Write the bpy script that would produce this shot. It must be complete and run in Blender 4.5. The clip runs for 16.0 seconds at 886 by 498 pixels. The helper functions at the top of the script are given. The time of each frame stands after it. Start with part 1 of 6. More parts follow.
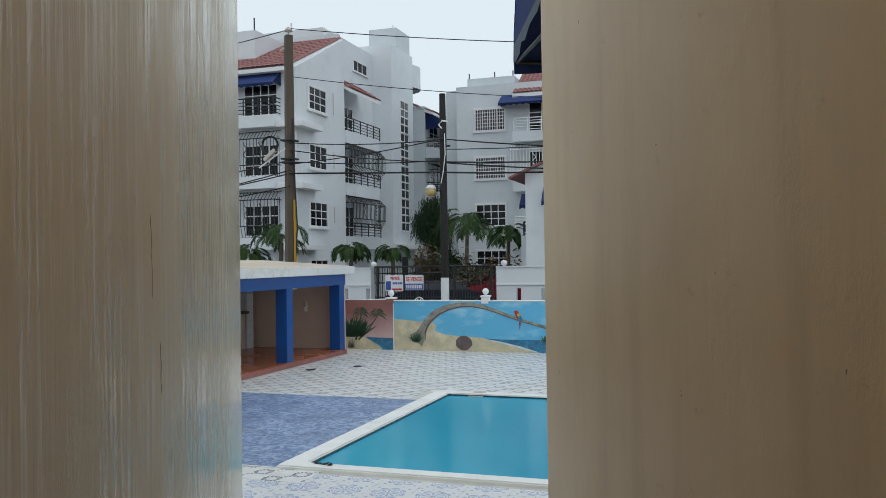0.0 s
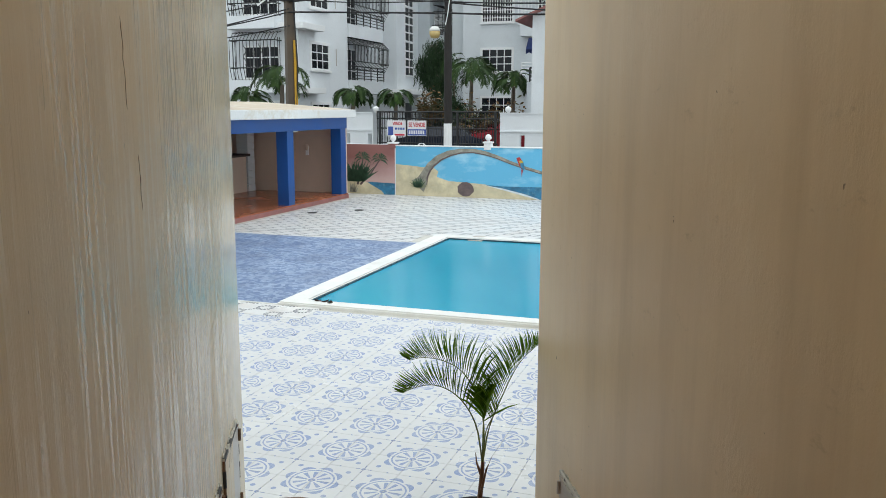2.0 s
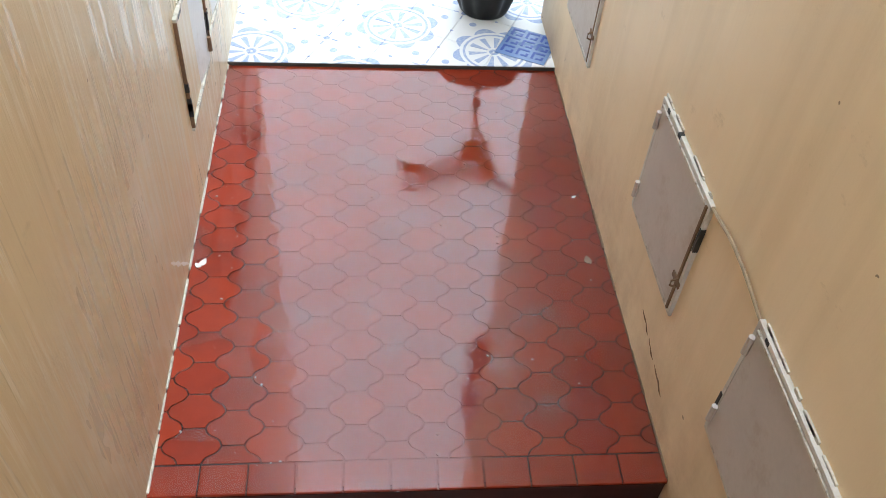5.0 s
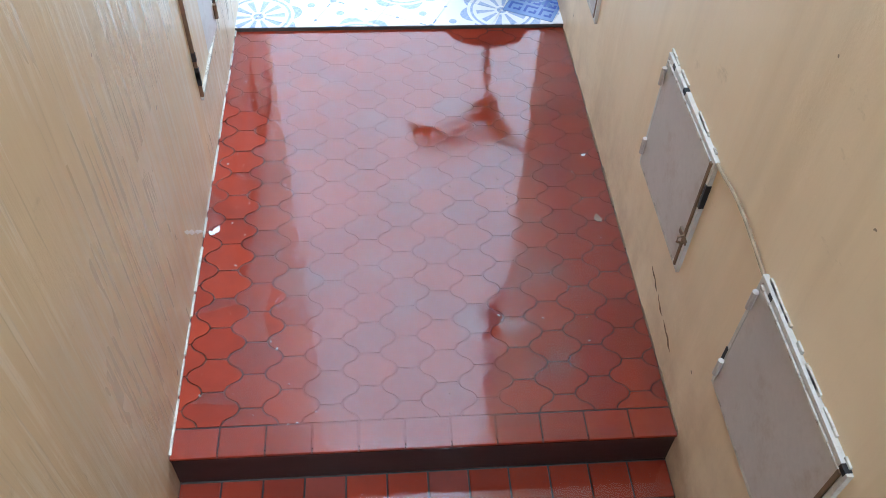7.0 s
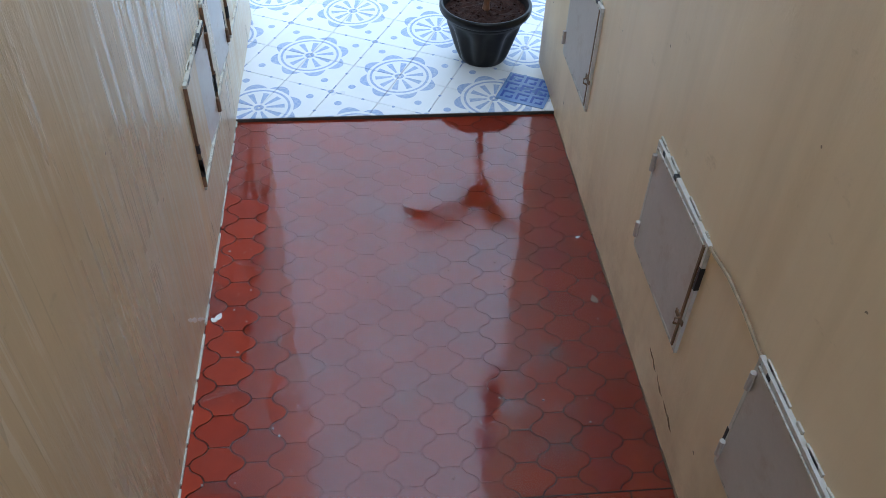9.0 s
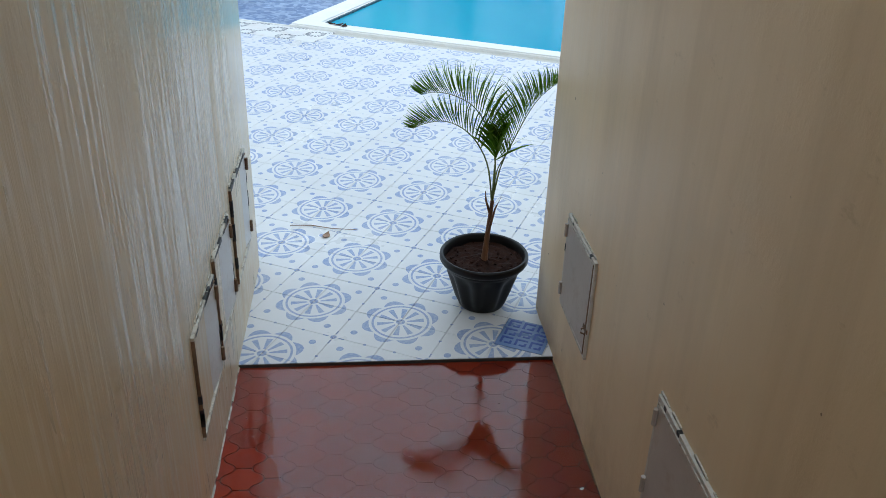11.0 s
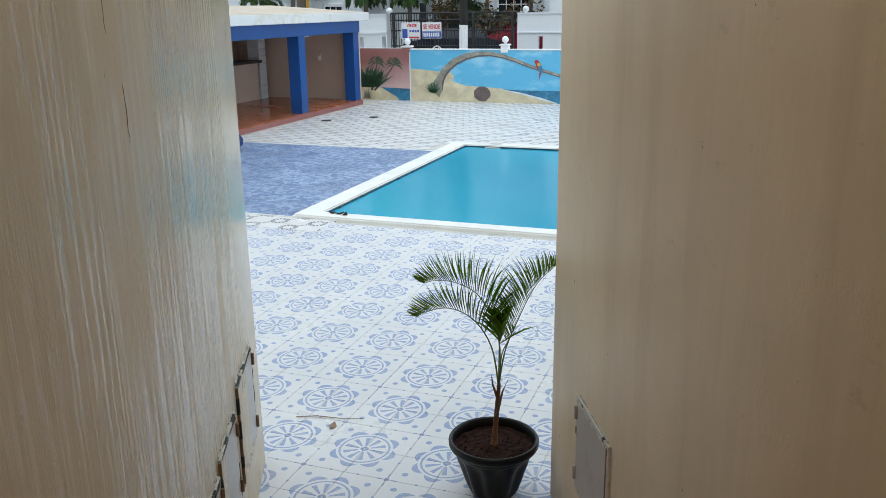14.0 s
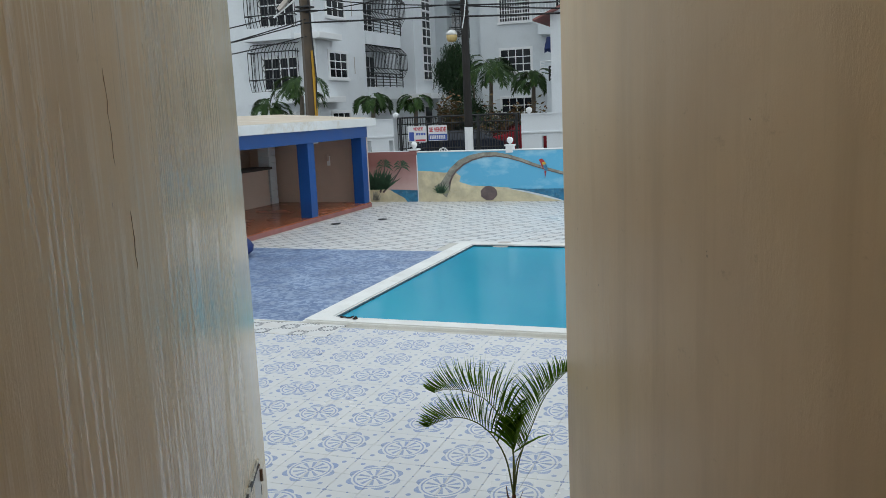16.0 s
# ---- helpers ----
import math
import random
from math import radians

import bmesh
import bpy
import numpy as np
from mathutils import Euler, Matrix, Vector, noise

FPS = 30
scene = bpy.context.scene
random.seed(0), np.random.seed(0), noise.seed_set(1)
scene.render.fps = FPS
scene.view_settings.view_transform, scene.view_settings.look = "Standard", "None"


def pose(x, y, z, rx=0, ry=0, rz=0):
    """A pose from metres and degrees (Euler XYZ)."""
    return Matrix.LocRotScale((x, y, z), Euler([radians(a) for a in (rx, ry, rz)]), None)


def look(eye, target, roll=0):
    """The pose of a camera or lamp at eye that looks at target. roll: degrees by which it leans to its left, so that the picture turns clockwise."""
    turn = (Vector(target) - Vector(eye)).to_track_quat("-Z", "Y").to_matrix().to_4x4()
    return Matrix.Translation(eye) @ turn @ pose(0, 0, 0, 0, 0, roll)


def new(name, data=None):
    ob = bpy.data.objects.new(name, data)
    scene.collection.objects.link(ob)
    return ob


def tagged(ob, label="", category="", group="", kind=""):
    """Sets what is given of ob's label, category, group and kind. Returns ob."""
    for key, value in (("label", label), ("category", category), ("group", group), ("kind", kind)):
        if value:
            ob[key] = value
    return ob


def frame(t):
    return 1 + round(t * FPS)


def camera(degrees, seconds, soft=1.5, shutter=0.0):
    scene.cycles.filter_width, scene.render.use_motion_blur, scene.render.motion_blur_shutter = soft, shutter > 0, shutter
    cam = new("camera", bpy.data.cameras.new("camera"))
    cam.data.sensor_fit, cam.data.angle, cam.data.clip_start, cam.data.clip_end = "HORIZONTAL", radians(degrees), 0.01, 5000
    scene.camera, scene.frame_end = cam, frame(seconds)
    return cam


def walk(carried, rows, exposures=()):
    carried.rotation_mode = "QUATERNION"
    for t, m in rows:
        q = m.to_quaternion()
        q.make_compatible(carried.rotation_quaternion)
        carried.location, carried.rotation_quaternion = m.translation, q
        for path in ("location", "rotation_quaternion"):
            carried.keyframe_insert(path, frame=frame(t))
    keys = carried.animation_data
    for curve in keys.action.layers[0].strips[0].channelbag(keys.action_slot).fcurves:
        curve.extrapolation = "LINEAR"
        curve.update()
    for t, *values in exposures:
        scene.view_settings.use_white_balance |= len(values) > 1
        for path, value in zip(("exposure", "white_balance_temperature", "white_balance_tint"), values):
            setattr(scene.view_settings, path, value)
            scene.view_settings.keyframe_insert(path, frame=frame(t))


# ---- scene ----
cam = camera(55.6, 16.0, soft=0.8)
PATH = [
    (0, (-0.038, -0.534, 2.879), (0.22, 1.45, 2.905), -0.8),
    (0.5, (-0.038, -0.574, 2.844), (0.215, 1.41, 2.863), -1.0),
    (1, (-0.006, -0.516, 2.856), (0.258, 1.466, 2.799), -1.1),
    (1.5, (0.024, -0.519, 2.815), (0.264, 1.457, 2.615), -0.6),
    (2, (0.023, -0.458, 2.776), (0.267, 1.499, 2.445), 0.1),
    (2.2, (0.012, -0.436, 2.76), (0.262, 1.499, 2.334), 0.6),
    (2.35, (-0.005, -0.412, 2.752), (0.252, 1.479, 2.15), 1.0),
    (2.5, (-0.021, -0.385, 2.739), (0.244, 1.463, 2.02), 1.4),
    (3, (0.019, -0.336, 2.674), (0.242, 1.421, 1.745), 1.7),
    (3.5, (0.069, -0.266, 2.641), (0.296, 1.322, 1.446), 2.1),
    (4, (0.108, -0.243, 2.583), (0.325, 1.293, 1.32), 3.3),
    (4.5, (0.1, -0.233, 2.573), (0.301, 1.224, 1.217), 4.2),
    (5, (0.097, -0.242, 2.568), (0.288, 1.137, 1.132), 5.5),
    (7.3, (0.14, -0.257, 2.602), (0.277, 1.052, 1.098), 2.4),
    (7.5, (0.139, -0.259, 2.603), (0.276, 1.051, 1.099), 2.3),
    (8, (0.14, -0.266, 2.608), (0.277, 1.049, 1.108), 2.5),
    (8.5, (0.128, -0.271, 2.628), (0.281, 1.067, 1.15), 2.0),
    (9, (0.105, -0.275, 2.658), (0.271, 1.167, 1.282), 2.2),
    (9.5, (0.099, -0.265, 2.689), (0.274, 1.279, 1.43), 2.6),
    (10, (0.107, -0.255, 2.715), (0.292, 1.411, 1.623), 2.4),
    (10.2, (0.093, -0.261, 2.724), (0.278, 1.428, 1.669), 2.7),
    (12.3, (0.082, -0.251, 2.793), (0.28, 1.597, 2.053), 0.8),
    (12.5, (0.084, -0.251, 2.8), (0.283, 1.607, 2.087), 0.8),
    (13, (0.062, -0.27, 2.818), (0.247, 1.597, 2.125), 0.7),
    (13.5, (0.084, -0.238, 2.81), (0.278, 1.666, 2.228), -0.6),
    (14, (0.07, -0.269, 2.83), (0.265, 1.644, 2.277), -0.8),
    (14.5, (0.076, -0.256, 2.836), (0.27, 1.669, 2.329), -1.4),
    (15, (0.073, -0.25, 2.853), (0.262, 1.687, 2.393), -1.8),
    (15.5, (0.073, -0.234, 2.861), (0.265, 1.718, 2.474), -2.2),
    (16, (0.088, -0.252, 2.887), (0.269, 1.712, 2.56), -2.5),
]
EXPOSURES = [(0, -0.43, 6650, 10), (0.5, -0.33, 6650, 10), (1, -0.06, 6850, 10), (1.5, 0.16, 6850, 10), (2, 0.22, 6950, 10), (2.5, 0.42, 7000, 9), (3, 0.6, 7050, 10), (3.5, 1.0, 6800, 9), (4.5, 1.44, 6400, 10), (5, 1.95, 6250, 10), (7.3, 2.0, 5300, 9), (8, 1.9, 5150, 8), (8.5, 1.6, 5200, 8), (9, 1.0, 5250, 8), (9.5, 0.83, 5550, 8), (10, 0.55, 5650, 8), (12.5, 0.18, 6450, 9), (14, 0.17, 6500, 10), (15.5, 0.07, 6700, 10), (16, -0.23, 6700, 10)]
walk(cam, [(t, look(eye, target, roll)) for t, eye, target, roll in PATH], EXPOSURES)

# ---- light: overcast, rainy sky ----
world = bpy.data.worlds.new("overcast_sky")
scene.world = world
world.use_nodes = True
wn = world.node_tree
sky = wn.nodes.new("ShaderNodeTexSky")
sky.sky_type, sky.sun_disc, sky.sun_elevation, sky.sun_rotation = "NISHITA", False, radians(60), radians(200)
sky.dust_density, sky.air_density = 4.0, 1.0
scaled = wn.nodes.new("ShaderNodeVectorMath")
scaled.operation, scaled.inputs[3].default_value = "SCALE", 0.1
wn.links.new(sky.outputs[0], scaled.inputs[0])
cloud = wn.nodes.new("ShaderNodeMix")
cloud.data_type = "RGBA"
cloud.inputs[0].default_value = 0.9
wn.links.new(scaled.outputs[0], cloud.inputs[6])
cloud.inputs[7].default_value = (0.855, 0.985, 1.075, 1)
wn.links.new(cloud.outputs[2], wn.nodes["Background"].inputs[0])
wn.nodes["Background"].inputs[1].default_value = 1.25
sun = new("sun", bpy.data.lights.new("sun", "SUN"))
sun.data.energy, sun.data.angle, sun.data.color = 0.5, radians(25), (0.96, 1.0, 1.0)
sun.matrix_basis = look((0, 0, 20), (-4, 8, 0))

# ---- the courtyard's own axes: turned 26 degrees from the passage ----
TURN = radians(26)
U, V = Vector((math.cos(TURN), -math.sin(TURN), 0)), Vector((math.sin(TURN), math.cos(TURN), 0))
YARD = Matrix.Rotation(-TURN, 4, "Z")


def yard(a, b, z=0):
    return YARD @ Vector((a, b, z))


# ---- helpers for nodes and materials ----
class Nodes:
    def __init__(self, name):
        self.mat = bpy.data.materials.new(name)
        self.mat.use_nodes = True
        self.t = self.mat.node_tree
        self.bsdf = self.t.nodes["Principled BSDF"]

    def put(self, socket, value):
        if isinstance(value, bpy.types.NodeSocket):
            self.t.links.new(value, socket)
        else:
            socket.default_value = value

    def math(self, op, a, b=0.0, c=0.0):
        n = self.t.nodes.new("ShaderNodeMath")
        n.operation = op
        for i, v in enumerate((a, b, c)):
            self.put(n.inputs[i], v)
        return n.outputs[0]

    def dot(self, vec, axis):
        n = self.t.nodes.new("ShaderNodeVectorMath")
        n.operation = "DOT_PRODUCT"
        self.put(n.inputs[0], vec)
        n.inputs[1].default_value = axis
        return n.outputs["Value"]

    def place(self):
        return self.t.nodes.new("ShaderNodeNewGeometry").outputs["Position"]

    def local(self):
        return self.t.nodes.new("ShaderNodeTexCoord").outputs["Object"]

    def noise(self, vec, scale, detail=4.0, rough=0.55, stretch=(1, 1, 1)):
        m = self.t.nodes.new("ShaderNodeMapping")
        m.inputs["Scale"].default_value = stretch
        self.put(m.inputs[0], vec)
        n = self.t.nodes.new("ShaderNodeTexNoise")
        n.inputs["Scale"].default_value, n.inputs["Detail"].default_value, n.inputs["Roughness"].default_value = scale, detail, rough
        self.put(n.inputs["Vector"], m.outputs[0])
        return n.outputs["Fac"]

    def ramp(self, fac, lo, hi, a=0.0, b=1.0):
        n = self.t.nodes.new("ShaderNodeMapRange")
        for i, v in enumerate((fac, lo, hi, a, b)):
            self.put(n.inputs[i], v)
        return n.outputs[0]

    def mix(self, fac, a, b):
        n = self.t.nodes.new("ShaderNodeMix")
        n.data_type = "RGBA"
        for i, v in ((0, fac), (6, a), (7, b)):
            self.put(n.inputs[i], (*v, 1) if isinstance(v, tuple) and len(v) == 3 else v)
        return n.outputs[2]

    def random(self):
        return self.t.nodes.new("ShaderNodeObjectInfo").outputs["Random"]

    def island(self):
        return self.t.nodes.new("ShaderNodeNewGeometry").outputs["Random Per Island"]

    def bump(self, height, strength, distance=0.01):
        n = self.t.nodes.new("ShaderNodeBump")
        n.inputs["Strength"].default_value, n.inputs["Distance"].default_value = strength, distance
        self.put(n.inputs["Height"], height)
        self.put(self.bsdf.inputs["Normal"], n.outputs[0])

    def finish(self, color, rough=0.5, metal=0.0, spec=0.5):
        b = self.bsdf.inputs
        self.put(b["Base Color"], (*color, 1) if isinstance(color, tuple) and len(color) == 3 else color)
        self.put(b["Roughness"], rough)
        self.put(b["Metallic"], metal)
        self.put(b["Specular IOR Level"], spec)
        return self.mat


def shade(c, k):
    return tuple(min(1.0, v * k) for v in c)


def surf(name, color, rough=0.6, vary=0.25, coarse=1.2, fine=30.0, relief=0.15, metal=0.0, stain=None, amount=0.35, spec=0.5, tint=0.0):
    """A plain surface: coarse and fine variation, fine relief, patchy roughness, and stains where given."""
    n = Nodes(name)
    p = n.local()
    big, small = n.noise(p, coarse, 5), n.noise(p, fine, 3)
    c = n.mix(n.ramp(big, 0.3, 0.7), shade(color, 1 - vary), shade(color, 1 + vary * 0.4))
    c = n.mix(n.ramp(small, 0.35, 0.75, 0, 0.35), c, shade(color, 0.8))
    if stain:
        c = n.mix(n.ramp(n.noise(p, coarse * 2.3, 6, 0.7), 0.52, 0.72, 0, amount), c, stain)
    if tint:
        c = n.mix(n.ramp(n.random(), 0, 1, 0, tint), c, shade(color, 0.55))
    n.bump(small, relief, 0.004)
    return n.finish(c, n.ramp(big, 0.3, 0.7, rough * 0.8, min(1, rough * 1.2)), metal, spec)


def passage_paint(name, wet, light, dark):
    """Tan gloss paint, mottled and scuffed; wet: shiny vertical bands with reflection streaks painted in."""
    n = Nodes(name)
    p = n.place()
    big = n.noise(p, 0.9, 5, 0.6)
    thin = n.noise(p, 1.0, 4, 0.65, (36, 36, 1.1))
    hair = n.noise(p, 1.0, 4, 0.6, (95, 95, 2.6))
    grain = n.noise(p, 130, 2)
    c = n.mix(n.ramp(big, 0.3, 0.72), light, dark)
    c = n.mix(n.ramp(n.noise(p, 1.0, 4, 0.6, (5, 5, 0.4)), 0.5, 0.75, 0, 0.35), c, (0.52, 0.385, 0.215))
    # rain blown in at the open end leaves a broad, glassy wet sheet, broken by dry stripes
    reach = n.math("ADD", n.dot(p, (0, 1, 0)), n.math("MULTIPLY", n.noise(p, 1.0, 4, 0.6, (6, 6, 0.35)), 1.6))
    reach = n.math("ADD", reach, n.ramp(n.dot(p, (0, 0, 1)), 0.9, 1.9, 1.7, 0))
    sheet = n.math("MULTIPLY", n.ramp(reach, 3.0, 3.7), n.ramp(n.noise(p, 1.0, 3, 0.5, (4.5, 4.5, 0.10)), 0.64, 0.57, 0.15, 1.0))
    patch = n.ramp(n.noise(p, 1.6, 5, 0.7, (1.6, 1.6, 0.9)), 0.44, 0.56)
    # thin pale streaks: bright reflections in the striated gloss, put into the colour
    glint = n.math("MULTIPLY", n.ramp(thin, 0.52, 0.57), n.math("MULTIPLY", patch, wet))
    crest = n.ramp(n.math("ADD", n.dot(p, (0, 0, 1)), n.math("MULTIPLY", n.noise(p, 1.0, 4, 0.6, (14, 14, 0.6)), 0.9)), 3.55, 3.9)
    glint = n.math("MAXIMUM", glint, n.math("MULTIPLY", n.math("MULTIPLY", crest, n.ramp(thin, 0.51, 0.55)), wet))
    c = n.mix(n.math("MULTIPLY", glint, 0.28), c, (0.84, 0.79, 0.69))
    c = n.mix(n.math("MULTIPLY", n.ramp(hair, 0.40, 0.33), 0.30 * wet), c, (0.38, 0.28, 0.16))
    # grey tint over the sheet imitates the sky mirrored in it
    c = n.mix(n.math("MULTIPLY", n.math("MULTIPLY", sheet, n.ramp(thin, 0.40, 0.56, 0.45, 1.0)), 0.48 * wet), c, (0.60, 0.57, 0.47))
    low = n.ramp(n.dot(p, (0, 0, 1)), 0.0, 0.5, 1, 0)
    dirt = n.math("MULTIPLY", low, n.ramp(n.noise(p, 3.0, 6, 0.7), 0.42, 0.68, 0, 0.6))
    c = n.mix(dirt, c, (0.42, 0.26, 0.14))
    c = n.mix(n.ramp(n.noise(p, 22, 2, 0.5), 0.775, 0.79, 0, 0.8), c, (0.16, 0.11, 0.07))
    c = n.mix(n.ramp(n.noise(p, 5, 6, 0.75, (1, 1, 2.0)), 0.62, 0.72, 0, 0.35), c, (0.38, 0.27, 0.14))
    lumps = n.ramp(n.noise(p, 2.2, 2), 0.5, 0.62)
    rough_bits = n.math("MULTIPLY", n.noise(p, 30, 5, 0.7, (1, 1, 0.5)), n.math("MULTIPLY", lumps, 0.9))
    dull = n.ramp(sheet, 0.0, 1.0, 1.0, 0.7)
    h = n.math("ADD", n.math("MULTIPLY", n.math("MULTIPLY", thin, dull), 0.7 * wet), n.math("ADD", n.math("MULTIPLY", n.math("MULTIPLY", hair, dull), 0.12 * wet), n.math("ADD", n.math("MULTIPLY", grain, 0.10), rough_bits)))
    n.bump(h, 0.28, 0.01)
    gloss = n.math("MULTIPLY", n.math("MULTIPLY", sheet, wet), n.ramp(n.dot(p, (0, 0, 1)), 0.7, 1.5, 0.5, 1.0))
    runs = n.math("MAXIMUM", n.ramp(n.math("ADD", n.math("MULTIPLY", thin, 0.7), n.math("MULTIPLY", hair, 0.3)), 0.46, 0.54, 0.12, 1.0), n.ramp(n.dot(p, (0, 1, 0)), 3.7, 4.5))
    gloss = n.math("MULTIPLY", gloss, runs)
    gloss = n.math("MAXIMUM", gloss, n.math("MULTIPLY", n.math("MULTIPLY", n.ramp(thin, 0.51, 0.56), n.ramp(n.noise(p, 1.5, 4, 0.65, (1, 1.3, 0.55)), 0.44, 0.60)), 0.75 * wet))
    return n.finish(c, n.ramp(gloss, 0.0, 1.0, 0.46, 0.13), 0, n.ramp(gloss, 0.0, 1.0, 0.36, 0.46))


def printed_tiles(name):
    """White glazed tiles, four to a blue wheel, with petals, dots and stars."""
    n = Nodes(name)
    p = n.place()
    la = n.math("DIVIDE", n.math("SUBTRACT", n.dot(p, tuple(U)), LATTICE[0]), LATTICE[2])
    lb = n.math("DIVIDE", n.math("SUBTRACT", n.dot(p, tuple(V)), LATTICE[1]), LATTICE[3])

    def polar(shift):
        x = n.math("SUBTRACT", n.math("FRACT", n.math("ADD", la, shift)), 0.5)
        y = n.math("SUBTRACT", n.math("FRACT", n.math("ADD", lb, shift)), 0.5)
        r = n.math("SQRT", n.math("ADD", n.math("MULTIPLY", x, x), n.math("MULTIPLY", y, y)))
        return x, y, r

    def band(v, at, half):
        return n.math("LESS_THAN", n.math("ABSOLUTE", n.math("SUBTRACT", v, at)), half)

    def both(a, b):
        return n.math("MULTIPLY", a, b)

    x, y, r = polar(0.5)
    ang = n.math("ARCTAN2", y, x)
    lobes = n.math("ABSOLUTE", n.math("COSINE", n.math("MULTIPLY_ADD", ang, 4.0, 0.6)))
    wedge = n.math("GREATER_THAN", n.math("COSINE", n.math("MULTIPLY_ADD", ang, 10.0, 0.9)), 0.25)
    parts = [band(r, 0.283, 0.012), both(wedge, band(r, 0.155, 0.085)), band(r, 0.03, 0.016),
             both(n.math("GREATER_THAN", r, 0.325), n.math("LESS_THAN", r, n.math("MULTIPLY_ADD", lobes, 0.085, 0.312)))]
    x, y, r = polar(0.0)
    ax, ay = n.math("ABSOLUTE", x), n.math("ABSOLUTE", y)

    def dot_at(px, py, rad):
        dx, dy = n.math("SUBTRACT", ax, px), n.math("SUBTRACT", ay, py)
        return n.math("LESS_THAN", n.math("ADD", n.math("MULTIPLY", dx, dx), n.math("MULTIPLY", dy, dy)), rad * rad)

    small = [dot_at(0.15, 0.15, 0.036), dot_at(0.34, 0.0, 0.016), dot_at(0.0, 0.34, 0.016), band(r, 0.02, 0.012),
             both(band(r, 0.085, 0.03), n.math("LESS_THAN", n.math("MINIMUM", ax, ay), 0.008))]
    mask = parts[0]
    for q in parts[1:] + small:
        mask = n.math("MAXIMUM", mask, q)
    wear = n.ramp(n.noise(p, 60, 4, 0.7), 0.3, 0.6, 0.55, 0.95)
    big, fine = n.noise(p, 1.1, 5), n.noise(p, 18, 4)
    ground = n.mix(n.ramp(big, 0.35, 0.7), (0.70, 0.70, 0.705), (0.635, 0.64, 0.655))
    ground = n.mix(n.ramp(fine, 0.5, 0.75, 0, 0.3), ground, (0.62, 0.61, 0.585))
    ground = n.mix(n.ramp(n.random(), 0, 1, 0, 0.12), ground, (0.56, 0.58, 0.62))
    blue = n.mix(n.ramp(n.noise(p, 3.0, 3), 0.3, 0.7), (0.16, 0.25, 0.50), (0.27, 0.34, 0.52))
    c = n.mix(n.math("MULTIPLY", mask, wear), ground, blue)
    n.bump(fine, 0.06, 0.003)
    return n.finish(c, n.ramp(big, 0.3, 0.7, 0.22, 0.5), 0, 0.45)


def chain_tiles(name):
    """Greyish white tiles with chains of dark dashes."""
    n = Nodes(name)
    p = n.place()
    a = n.math("DIVIDE", n.dot(p, tuple((U + V).normalized())), 0.415)
    b = n.math("DIVIDE", n.dot(p, tuple((U - V).normalized())), 0.415)
    x = n.math("SUBTRACT", n.math("FRACT", a), 0.5)
    y = n.math("SUBTRACT", n.math("FRACT", b), 0.5)
    r = n.math("SQRT", n.math("ADD", n.math("MULTIPLY", x, x), n.math("MULTIPLY", y, y)))
    dash = n.math("GREATER_THAN", n.math("SINE", n.math("MULTIPLY", n.math("ARCTAN2", y, x), 14.0)), -0.3)
    ring = n.math("MULTIPLY", dash, n.math("LESS_THAN", n.math("ABSOLUTE", n.math("SUBTRACT", r, 0.25)), 0.075))
    run = n.math("GREATER_THAN", n.math("SINE", n.math("MULTIPLY", x, 60.0)), 0.0)
    link = n.math("MULTIPLY", n.math("MULTIPLY", run, n.math("GREATER_THAN", r, 0.3)), n.math("LESS_THAN", n.math("ABSOLUTE", y), 0.055))
    mask = n.math("MULTIPLY", n.math("MAXIMUM", ring, link), n.ramp(n.noise(p, 6, 4, 0.7), 0.3, 0.6, 0.75, 1.0))
    big = n.noise(p, 0.7, 5)
    g = n.mix(n.ramp(big, 0.35, 0.68), (0.74, 0.74, 0.74), (0.65, 0.65, 0.65))
    g = n.mix(n.ramp(n.noise(p, 2.4, 5, 0.7), 0.50, 0.72, 0, 0.55), g, (0.62, 0.53, 0.48))
    c = n.mix(mask, g, (0.035, 0.045, 0.075))
    n.bump(n.noise(p, 40, 3), 0.08, 0.003)
    return n.finish(c, n.ramp(big, 0.3, 0.7, 0.25, 0.5), 0, 0.45)


def mosaic(name):
    n = Nodes(name)
    p = n.place()
    v = n.t.nodes.new("ShaderNodeTexVoronoi")
    v.inputs["Scale"].default_value = 16.0
    n.put(v.inputs["Vector"], p)
    sep = n.t.nodes.new("ShaderNodeSeparateColor")
    n.put(sep.inputs[0], v.outputs["Color"])
    c = n.mix(n.ramp(sep.outputs[0], 0.2, 0.8), (0.12, 0.19, 0.35), (0.33, 0.42, 0.58))
    c = n.mix(n.ramp(n.noise(p, 0.8, 5, 0.6), 0.42, 0.66, 0, 0.45), c, (0.08, 0.125, 0.25))
    n.bump(v.outputs["Distance"], 0.25, 0.003)
    return n.finish(c, n.ramp(n.noise(p, 1.3, 4), 0.35, 0.65, 0.3, 0.55), 0, 0.4)


